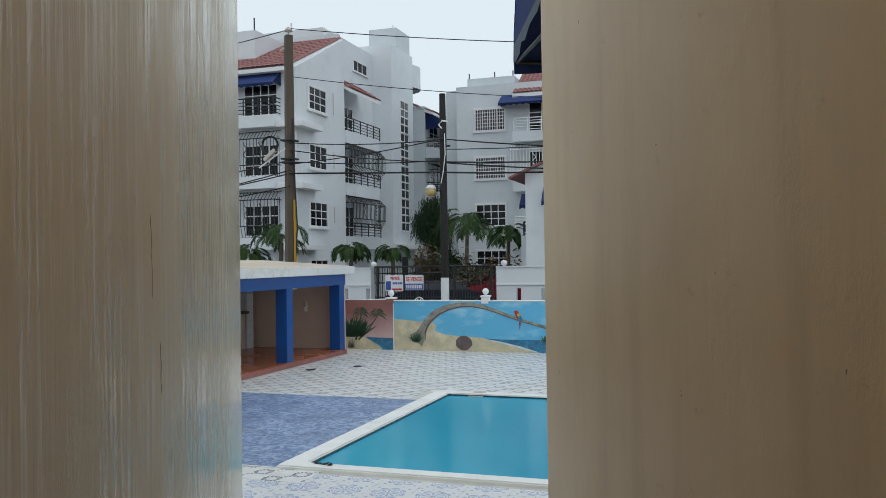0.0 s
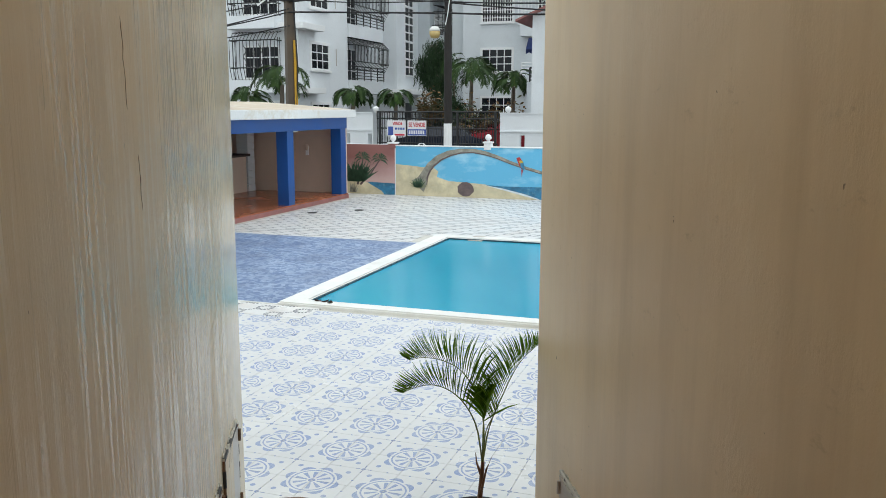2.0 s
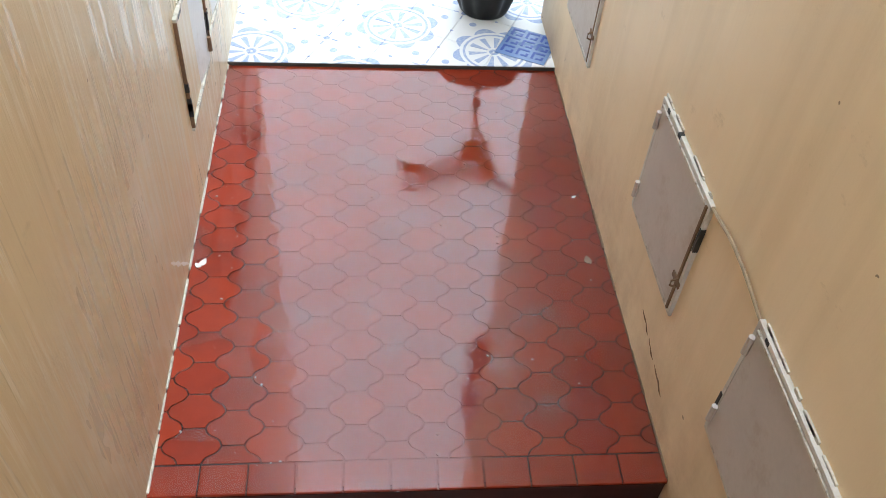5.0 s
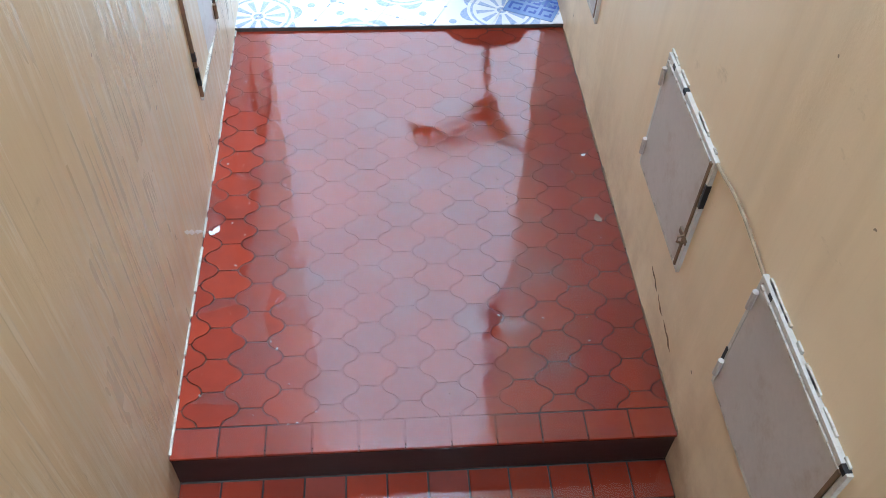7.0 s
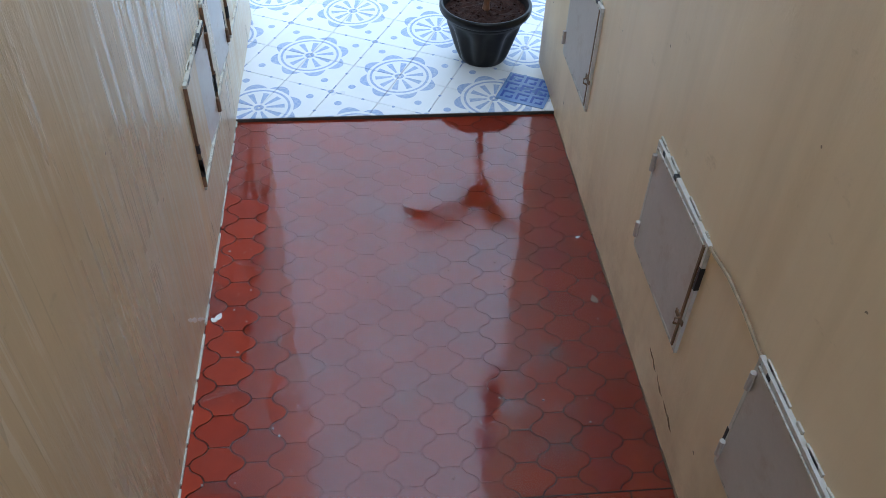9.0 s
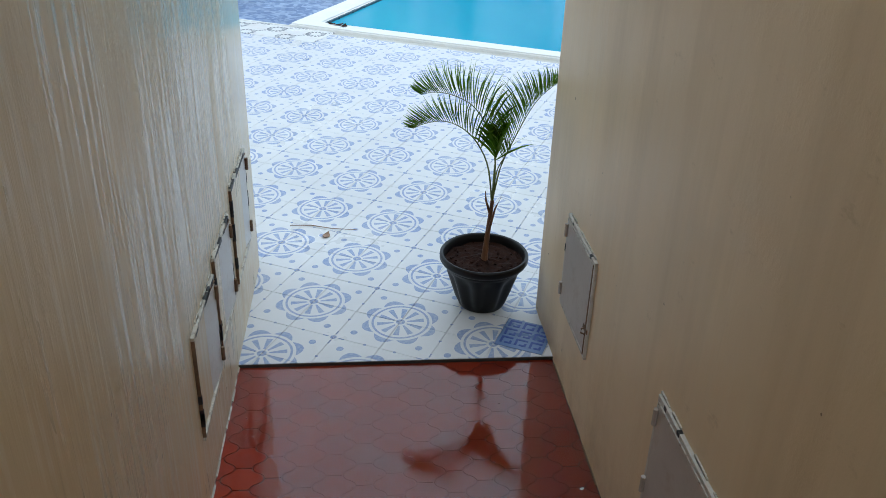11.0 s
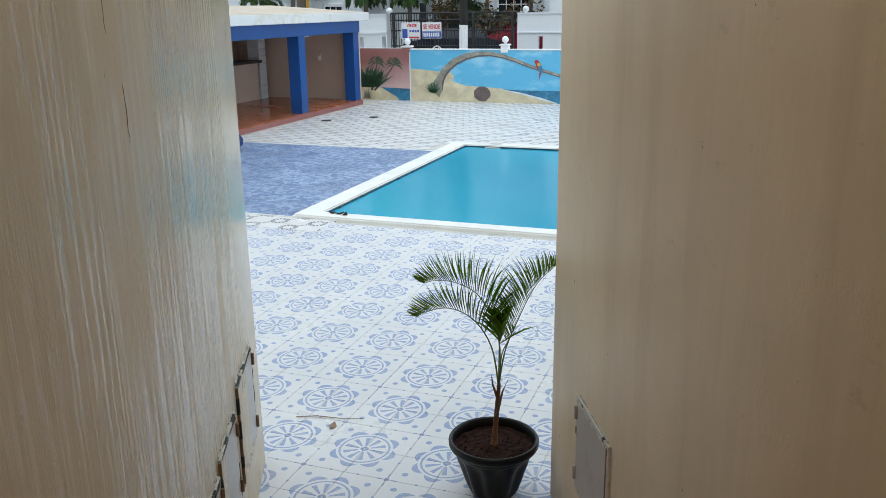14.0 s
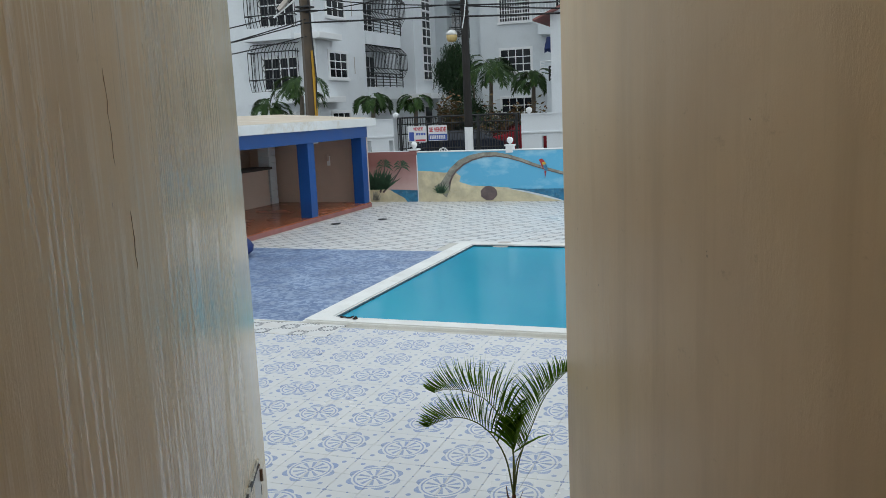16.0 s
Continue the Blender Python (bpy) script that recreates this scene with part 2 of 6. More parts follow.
def wet_clay(name):
    n = Nodes(name)
    p = n.place()
    big = n.noise(p, 5, 5, 0.6)
    c = n.mix(n.random(), (0.26, 0.026, 0.008), (0.32, 0.036, 0.010))
    c = n.mix(n.ramp(big, 0.42, 0.72, 0, 0.55), c, (0.17, 0.025, 0.013))
    c = n.mix(n.ramp(n.random(), 0.965, 0.97, 0, 0.35), c, (0.15, 0.065, 0.060))
    c = n.mix(n.ramp(n.noise(p, 34, 2), 0.72, 0.76, 0, 0.35), c, (0.40, 0.22, 0.16))
    n.bump(n.noise(p, 7, 2), 0.10, 0.005)
    # a skin of rain water over the tile
    n.bsdf.inputs["Coat Weight"].default_value = 0.45
    n.bsdf.inputs["Coat Roughness"].default_value = 0.03
    n.bsdf.inputs["Coat IOR"].default_value = 1.4
    return n.finish(c, 0.6, 0, 0.15)


def glare_joint(name):
    """Dark joints; those mid-floor reddened to imitate the sky glare that hides them."""
    n = Nodes(name)
    p = n.place()
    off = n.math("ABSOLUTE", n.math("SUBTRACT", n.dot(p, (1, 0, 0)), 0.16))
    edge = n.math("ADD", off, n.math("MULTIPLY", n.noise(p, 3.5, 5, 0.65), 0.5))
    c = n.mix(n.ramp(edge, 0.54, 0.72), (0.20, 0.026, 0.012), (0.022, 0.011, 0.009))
    c = n.mix(n.ramp(n.noise(p, 7, 5, 0.7), 0.56, 0.68, 0, 0.8), c, (0.14, 0.12, 0.11))
    n.bump(n.noise(p, 60, 3), 0.2, 0.004)
    return n.finish(c, 0.7, 0, 0.3)


Z_FILM = -0.02


def water(name, rings, strength, tint, rough, index):
    """Clear water; rings: drops' ripples from cells of falling rain."""
    n = Nodes(name)
    p = n.place()
    h = n.noise(p, 9.0 if rings else 2.0, 3)
    if rings:
        v = n.t.nodes.new("ShaderNodeTexVoronoi")
        v.voronoi_dimensions = "2D"
        v.inputs["Scale"].default_value = 7.5
        n.put(v.inputs["Vector"], p)
        wave = n.math("SINE", n.math("MULTIPLY", v.outputs["Distance"], 52.0))
        near = n.ramp(v.outputs["Distance"], 0.15, 0.45, 1, 0)
        some = n.math("MULTIPLY", n.ramp(n.noise(p, 2.6, 2), 0.52, 0.60), 0.45)
        # a drip line over the middle of the passage keeps one patch alive with rings
        off = n.t.nodes.new("ShaderNodeVectorMath")
        off.operation, off.inputs[1].default_value = "DISTANCE", (0.66, 1.72, Z_FILM)
        n.put(off.inputs[0], p)
        some = n.math("MAXIMUM", some, n.math("MULTIPLY", n.ramp(off.outputs["Value"], 0.22, 0.50, 1, 0), n.ramp(n.noise(p, 9.0, 2), 0.36, 0.48)))
        h = n.math("ADD", n.math("MULTIPLY", h, 0.85), n.math("MULTIPLY", n.math("MULTIPLY", wave, near), n.math("MULTIPLY", some, 0.03)))
    n.bump(h, strength, 0.01)
    n.bsdf.inputs["Transmission Weight"].default_value = 1.0
    n.bsdf.inputs["IOR"].default_value = index
    return n.finish(tint, rough)


def pool_surface(name):
    """Cloudy turquoise water under a rain-dulled surface; broad tone bands imitate soft reflections."""
    n = Nodes(name)
    p = n.place()
    a = n.noise(p, 0.35, 3, 0.5, (1.0, 0.35, 1))
    c = n.mix(n.ramp(a, 0.35, 0.65), (0.012, 0.305, 0.480), (0.028, 0.385, 0.545))
    n.bump(n.noise(p, 9.0, 3), 0.05, 0.01)
    n.bsdf.inputs["IOR"].default_value = 1.33
    return n.finish(c, 0.14, 0, 0.35)


def foliage(name, a, b, thin=0.0):
    n = Nodes(name)
    p = n.place()
    c = n.mix(n.island(), a, b)
    c = n.mix(n.ramp(n.noise(p, 4, 3), 0.4, 0.7, 0, 0.5), c, shade(a, 0.6))
    if thin:
        # daylight glows through the blade
        out = n.t.nodes["Material Output"]
        tr = n.t.nodes.new("ShaderNodeBsdfTranslucent")
        n.put(tr.inputs[0], c)
        both = n.t.nodes.new("ShaderNodeMixShader")
        both.inputs[0].default_value = thin
        n.t.links.new(n.bsdf.outputs[0], both.inputs[1])
        n.t.links.new(tr.outputs[0], both.inputs[2])
        n.t.links.new(both.outputs[0], out.inputs[0])
    return n.finish(c, 0.5, 0, 0.2)


LATTICE = (-2.065, 4.325, 0.585, 0.607)
TILE_A, TILE_B = LATTICE[2] / 2, LATTICE[3] / 2
M = dict(
    paint_left=passage_paint("streaked_tan_gloss_paint", 1.0, (0.72, 0.57, 0.355), (0.60, 0.46, 0.275)),
    paint_right=passage_paint("tan_gloss_paint", 0.12, (0.81, 0.645, 0.43), (0.69, 0.535, 0.345)),
    deck=printed_tiles("wheel_printed_tile"), chain=chain_tiles("chain_printed_tile"), mosaic=mosaic("blue_mosaic"),
    clay=wet_clay("wet_red_clay"), puddle=water("rain_film", True, 0.20, (1, 1, 1), 0.0, 1.46), poolwater=pool_surface("pool_water"),
    grout=surf("dark_grout", (0.055, 0.045, 0.04), 0.8, 0.5, stain=(0.16, 0.15, 0.14)), deckgrout=surf("pale_grout", (0.60, 0.58, 0.54), 0.8, 0.3, stain=(0.25, 0.21, 0.17)),
    floorgrout=glare_joint("glare_reddened_joint"),
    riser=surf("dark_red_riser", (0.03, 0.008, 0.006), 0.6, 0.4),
    coping=surf("white_coping", (0.80, 0.80, 0.78), 0.55, 0.12, 1.5, 60, 0.2, stain=(0.5, 0.47, 0.4), amount=0.3),
    basin=surf("turquoise_basin", (0.010, 0.37, 0.53), 0.5, 0.25, 0.4, 5, 0.02),
    white=surf("white_wall_paint", (0.74, 0.77, 0.80), 0.7, 0.08, 0.35, 20, 0.1, stain=(0.45, 0.46, 0.46), amount=0.25),
    white2=surf("grey_white_wall_paint", (0.66, 0.70, 0.73), 0.7, 0.10, 0.3, 20, 0.1, stain=(0.40, 0.42, 0.42), amount=0.3),
    trim=surf("white_trim", (0.80, 0.81, 0.82), 0.6, 0.06),
    roofslab=surf("white_roof_coat", (0.78, 0.79, 0.79), 0.45, 0.12, 0.7, 20, 0.1, stain=(0.60, 0.52, 0.40), amount=0.8),
    screed=surf("stained_beige_screed", (0.60, 0.50, 0.39), 0.5, 0.2, 0.6, 20, 0.1, stain=(0.72, 0.70, 0.66), amount=0.7),
    blue=surf("royal_blue_paint", (0.002, 0.070, 0.29), 0.4, 0.2), navy=surf("navy_canvas", (0.012, 0.035, 0.16), 0.75, 0.35, 2.0, 40, 0.3),
    peach=surf("peach_wall_paint", (0.60, 0.46, 0.38), 0.7, 0.12, stain=(0.5, 0.42, 0.33)),
    terra=surf("terracotta_floor", (0.36, 0.105, 0.045), 0.25, 0.25, 1.5),
    rooftile=surf("faded_red_roof_tile", (0.34, 0.135, 0.125), 0.7, 0.35, 3, 20, 0.2, stain=(0.30, 0.22, 0.2)),
    iron=surf("black_iron", (0.015, 0.016, 0.018), 0.5, 0.3), glass=surf("dark_pane", (0.010, 0.012, 0.016), 0.12, 0.3, 0.6, spec=0.25),
    concrete=surf("weathered_pole", (0.105, 0.080, 0.058), 0.8, 0.35, 2, 30, 0.4, stain=(0.08, 0.06, 0.05)),
    darkwood=surf("tarred_wood", (0.018, 0.015, 0.014), 0.8, 0.4), yellow=surf("yellow_conduit", (0.55, 0.30, 0.02), 0.5),
    metal=surf("grey_painted_metal", (0.53, 0.48, 0.44), 0.45, 0.15, 3, 50, 0.1, stain=(0.32, 0.22, 0.15), amount=0.5),
    rimpaint=surf("chalky_painted_angle_iron", (0.60, 0.575, 0.53), 0.5, 0.2, 9, 60, 0.2, stain=(0.30, 0.21, 0.13), amount=0.5), cord=surf("paint_spattered_cord", (0.36, 0.27, 0.17), 0.7, 0.5, 20),
    paleleaf=surf("whitish_painted_sheet", (0.66, 0.65, 0.64), 0.4, 0.12, 4, 50, 0.1, stain=(0.40, 0.32, 0.25), amount=0.4),
    caulk=surf("chipped_white_filler", (0.62, 0.59, 0.52), 0.7, 0.4, 14, 60, 0.4, stain=(0.15, 0.10, 0.06), amount=0.9),
    rust=surf("rusty_iron", (0.20, 0.115, 0.06), 0.7, 0.45, 9, 60, 0.4, stain=(0.07, 0.04, 0.025), amount=0.8),
    pot=surf("black_plastic", (0.008, 0.0075, 0.008), 0.38, 0.3, 4, 40, 0.05, spec=0.3), soil=surf("dark_soil", (0.030, 0.013, 0.009), 0.95, 0.5, 20, 90, 1.0, stain=(0.09, 0.045, 0.03), spec=0.1),
    stem=surf("brown_stem", (0.17, 0.075, 0.035), 0.6, 0.4, 12, 60), sheath=surf("green_stalk", (0.16, 0.20, 0.05), 0.5, 0.3, 10),
    frond=foliage("palm_leaf", (0.07, 0.165, 0.006), (0.16, 0.30, 0.018), 0.45), tree=foliage("far_palm_leaf", (0.016, 0.045, 0.012), (0.05, 0.10, 0.022)),
    vine=foliage("hanging_leaf", (0.012, 0.032, 0.014), (0.035, 0.070, 0.026)), croton=foliage("croton_leaf", (0.06, 0.07, 0.025), (0.22, 0.10, 0.04)),
    trunk=surf("palm_trunk", (0.16, 0.13, 0.10), 0.85, 0.35, 6),
    ground=surf("dull_ground", (0.16, 0.15, 0.14), 0.9, 0.3, 0.3),
    lampbody=surf("lamp_housing", (0.72, 0.72, 0.70), 0.5, 0.1), lampglass=surf("amber_lamp_glass", (0.55, 0.40, 0.16), 0.3, 0.15),
    signwhite=surf("sign_white", (0.78, 0.78, 0.80), 0.5, 0.05), signred=surf("sign_red", (0.55, 0.03, 0.05), 0.5, 0.1), signblue=surf("sign_blue", (0.04, 0.09, 0.38), 0.5, 0.1),
    cardark=surf("dark_car_paint", (0.02, 0.025, 0.04), 0.2, 0.2), carred=surf("red_car_paint", (0.32, 0.02, 0.03), 0.2, 0.2), rubber=surf("tyre_rubber", (0.02, 0.02, 0.02), 0.8),
    mosaic_key=surf("blue_glaze", (0.15, 0.24, 0.48), 0.3, 0.2, 6),
    grit=surf("pale_grit", (0.42, 0.34, 0.29), 0.7, 0.3),
    petal=surf("white_petal", (0.85, 0.83, 0.8), 0.5, 0.1), deadleaf=surf("dry_leaf", (0.32, 0.20, 0.13), 0.7, 0.3), wire=surf("black_cable", (0.012, 0.012, 0.014), 0.6),
)


# ---- helpers for meshes ----
def thing(name, label, category, at=Matrix(), group="", kind=""):
    ob = new(name)
    ob.empty_display_size = 0.1
    ob.matrix_basis = at
    return tagged(ob, label, category, group, kind)


def mesh_of(name, bm, material):
    me = bpy.data.meshes.new(name)
    bmesh.ops.recalc_face_normals(bm, faces=bm.faces)
    bm.to_mesh(me)
    bm.free()
    me.materials.append(M[material])
    return me


def part(name, bm, material, parent, label=""):
    ob = new(name, mesh_of(name, bm, material))
    ob.parent = parent
    return tagged(ob, label)


def setting(name, bm, material, label, category, at=Matrix()):
    ob = new(name, mesh_of(name, bm, material))
    ob.matrix_basis = at
    return tagged(ob, label, category, "", "structure")


def block(x0, x1, y0, y1, z0, z1, bevel=0.0, bm=None, m=Matrix()):
    out = bm or bmesh.new()
    tmp = bmesh.new()
    bmesh.ops.create_cube(tmp, size=1)
    for w in tmp.verts:
        w.co = ((x0 + x1) / 2 + w.co.x * (x1 - x0), (y0 + y1) / 2 + w.co.y * (y1 - y0), (z0 + z1) / 2 + w.co.z * (z1 - z0))
    if bevel:
        bmesh.ops.bevel(tmp, geom=tmp.edges[:], offset=bevel, segments=2, affect="EDGES", profile=0.6)
    tmp.transform(m)
    return merge(out, tmp)


def merge(out, tmp):
    me = bpy.data.meshes.new("scratch")
    tmp.to_mesh(me)
    tmp.free()
    out.from_mesh(me)
    bpy.data.meshes.remove(me)
    return out


def prism(poly, z0, z1, inset=0.0, drop=0.0, bm=None):
    """An upright prism over a flat outline; inset and drop chamfer its top edge."""
    bm = bm or bmesh.new()
    n = len(poly)
    cx, cy = sum(p[0] for p in poly) / n, sum(p[1] for p in poly) / n
    low = [bm.verts.new((x, y, z0)) for x, y in poly]
    mid = [bm.verts.new((x, y, z1 - drop)) for x, y in poly]
    rings = [low, mid]
    if inset:
        size = max(max(abs(x - cx), abs(y - cy)) for x, y in poly) or 1
        k = 1 - inset / size
        rings.append([bm.verts.new((cx + (x - cx) * k, cy + (y - cy) * k, z1)) for x, y in poly])
    for r0, r1 in zip(rings, rings[1:]):
        for i in range(n):
            bm.faces.new((r0[i], r0[(i + 1) % n], r1[(i + 1) % n], r1[i]))
    bm.faces.new(rings[-1])
    return bm


def tube(points, radii, sides=8, bm=None, close=True):
    """A round bar through points; radii: one number or one for each."""
    bm = bm or bmesh.new()
    pts = [Vector(p) for p in points]
    if isinstance(radii, (int, float)):
        radii = [radii] * len(pts)
    rings = []
    for i, p in enumerate(pts):
        d = (pts[min(i + 1, len(pts) - 1)] - pts[max(i - 1, 0)]).normalized()
        side = d.cross(Vector((0, 0, 1)) if abs(d.z) < 0.95 else Vector((1, 0, 0))).normalized()
        up = side.cross(d)
        rings.append([bm.verts.new(p + (side * math.cos(k) + up * math.sin(k)) * radii[i]) for k in (2 * math.pi * j / sides for j in range(sides))])
    for r0, r1 in zip(rings, rings[1:]):
        for j in range(sides):
            bm.faces.new((r0[j], r0[(j + 1) % sides], r1[(j + 1) % sides], r1[j]))
    if close:
        bm.faces.new(rings[0]), bm.faces.new(rings[-1])
    return bm


def lathe(profile, sides=24, flute=None, bm=None):
    bm = bm or bmesh.new()
    rings = []
    for r, z in profile:
        ring = []
        for j in range(sides):
            k = 2 * math.pi * j / sides
            q = r * (1 + (flute(k, z) if flute else 0))
            ring.append(bm.verts.new((q * math.cos(k), q * math.sin(k), z)))
        rings.append(ring)
    for r0, r1 in zip(rings, rings[1:]):
        for j in range(sides):
            bm.faces.new((r0[j], r0[(j + 1) % sides], r1[(j + 1) % sides], r1[j]))
    bm.faces.new(rings[0]), bm.faces.new(rings[-1])
    for f in bm.faces:
        f.smooth = True
    return bm


def clip(poly, nx, ny, c):
    """The part of an outline where nx * x + ny * y <= c."""
    out = []
    for (x0, y0), (x1, y1) in zip(poly, poly[1:] + poly[:1]):
        d0, d1 = nx * x0 + ny * y0 - c, nx * x1 + ny * y1 - c
        if d0 <= 0:
            out.append((x0, y0))
        if d0 * d1 < 0:
            k = d0 / (d0 - d1)
            out.append((x0 + (x1 - x0) * k, y0 + (y1 - y0) * k))
    return out


def flat(poly, at=lambda x, y: (x, y, 0), bm=None):
    bm = bm or bmesh.new()
    bm.faces.new([bm.verts.new(at(x, y)) for x, y in poly])
    return bm

# ---- the passage: walls and floors ----
XL, XR, Y_STEP, Y_SILL, YL, YR = -0.607, 1.147, 1.14, 3.6, 4.765, 4.155
Z_RED, Z_LOW = -0.022, -0.21


def wall_block(x0, x1, y0, y1, z0, z1, corner):
    """A solid wall with its outer corner rounded and its faces cut fine enough to be slightly uneven."""
    bm = block(x0, x1, y0, y1, z0, z1)
    edge = [e for e in bm.edges if all((w.co.xy - Vector(corner)).length < 1e-4 for w in e.verts)]
    bmesh.ops.bevel(bm, geom=edge, offset=0.045, segments=5, affect="EDGES", profile=0.5)
    for f in bm.faces:
        f.smooth = len(f.verts) == 4 and f.calc_area() < 0.5
    return bm


setting("wall_west", wall_block(-9, XL, -7.2, YL, -0.6, 7.6, (XL, YL)), "paint_left", "tan gloss-painted wall with pale vertical reflection streaks painted in", "wall")
setting("wall_east", wall_block(XR, 9, -7.2, YR, -0.6, 7.6, (XR, YR)), "paint_right", "tan gloss-painted wall with faint vertical brush bands", "wall")
setting("wall_south", block(XL, XR, -7.2, -7.0, -0.6, 3.4), "paint_right", "plain tan painted wall closing the passage", "wall")

bm = block(XL, XR, Y_STEP + 0.006, Y_SILL, -0.5, Z_RED - 0.0028)
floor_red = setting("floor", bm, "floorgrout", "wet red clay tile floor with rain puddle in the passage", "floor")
bm = block(XL, XR, -7.0, Y_STEP, -0.6, Z_LOW - 0.010)
floor_low = setting("floor_lower", bm, "grout", "lower red tile floor below the step", "floor")
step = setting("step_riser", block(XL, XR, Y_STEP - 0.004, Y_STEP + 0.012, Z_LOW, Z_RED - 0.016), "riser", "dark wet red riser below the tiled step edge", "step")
bm = block(XL, XR, Y_SILL - 0.006, Y_SILL + 0.001, -0.06, -0.003)
setting("threshold", bm, "grout", "dark worn edge where red floor meets white tiles", "threshold")

# chipped filler along the foot of the west wall, broken into uneven lengths
bm = bmesh.new()
y = Y_STEP
while y < Y_SILL - 0.05:
    n = random.uniform(0.05, 0.25)
    block(XL - 0.002, XL + random.uniform(0.004, 0.009), y, min(y + n, Y_SILL), Z_RED - 0.012, Z_RED + random.uniform(0.003, 0.012), 0.002, bm)
    y += n + random.uniform(0, 0.06)
setting("baseboard_west", bm, "caulk", "chipped white filler strip along the wall foot", "trim")
bm = bmesh.new()
y = Y_STEP
while y < YR - 0.1:
    n = random.uniform(0.08, 0.3)
    block(XR - random.uniform(0.003, 0.008), XR + 0.002, y, y + n, Z_RED - 0.012, Z_RED + random.uniform(0.004, 0.012), 0.002, bm)
    y += n + random.uniform(0.02, 0.12)
setting("baseboard_east", bm, "rust", "dark cracked joint along the wall foot", "trim")

film = setting("water_film", block(XL, XR, Y_STEP - 0.010, Y_SILL - 0.004, Z_RED - 0.020, Z_RED + 0.0022), "puddle", "thin film of rain water with drop rings", "water")
film.visible_shadow = False
# rings where drips and rain strike the film: low concentric ridges
rnd = random.Random(77)
bm = bmesh.new()
spots = [(rnd.gauss(0.66, 0.10), rnd.gauss(1.66, 0.26)) for _ in range(40)] + [(rnd.gauss(0.12, 0.22), rnd.gauss(1.75, 0.15)) for _ in range(16)] + [(rnd.uniform(0.2, 0.8), rnd.uniform(2.4, 2.9)) for _ in range(7)] + [(rnd.uniform(XL + 0.1, XR - 0.1), rnd.uniform(1.3, 3.4)) for _ in range(8)]
for cx, cy in spots:
    if not (XL + 0.08 < cx < XR - 0.08 and Y_STEP + 0.08 < cy < Y_SILL - 0.08):
        continue
    outer = rnd.uniform(0.010, 0.050)
    for q in range(1, 2 + (outer > 0.032) + (outer > 0.048)):
        r = outer * q / (1 + (outer > 0.032) + (outer > 0.048))
        half = 0.0034
        loops = [[bm.verts.new((cx + (r + e) * math.cos(k * 0.3142), cy + (r + e) * math.sin(k * 0.3142), Z_RED + 0.0024 + hgt)) for k in range(20)] for e, hgt in ((-half, 0), (0, 0.0008), (half, 0))]
        for r0, r1 in zip(loops, loops[1:]):
            for k in range(20):
                f = bm.faces.new((r0[k], r1[k], r1[(k + 1) % 20], r0[(k + 1) % 20]))
                f.smooth = True
ob = new("drop_ring", mesh_of("drop_ring", bm, "puddle"))
ob.visible_shadow = False
tagged(ob, "rings left by rain drops on the wet red floor", "ripple", "", "stuff")
film = setting("water_film_lower", block(XL, XR, Y_STEP - 1.0, Y_STEP - 0.006, Z_LOW - 0.020, Z_LOW + 0.0022), "puddle", "thin film of rain water on the lower tiles", "water")
film.visible_shadow = False


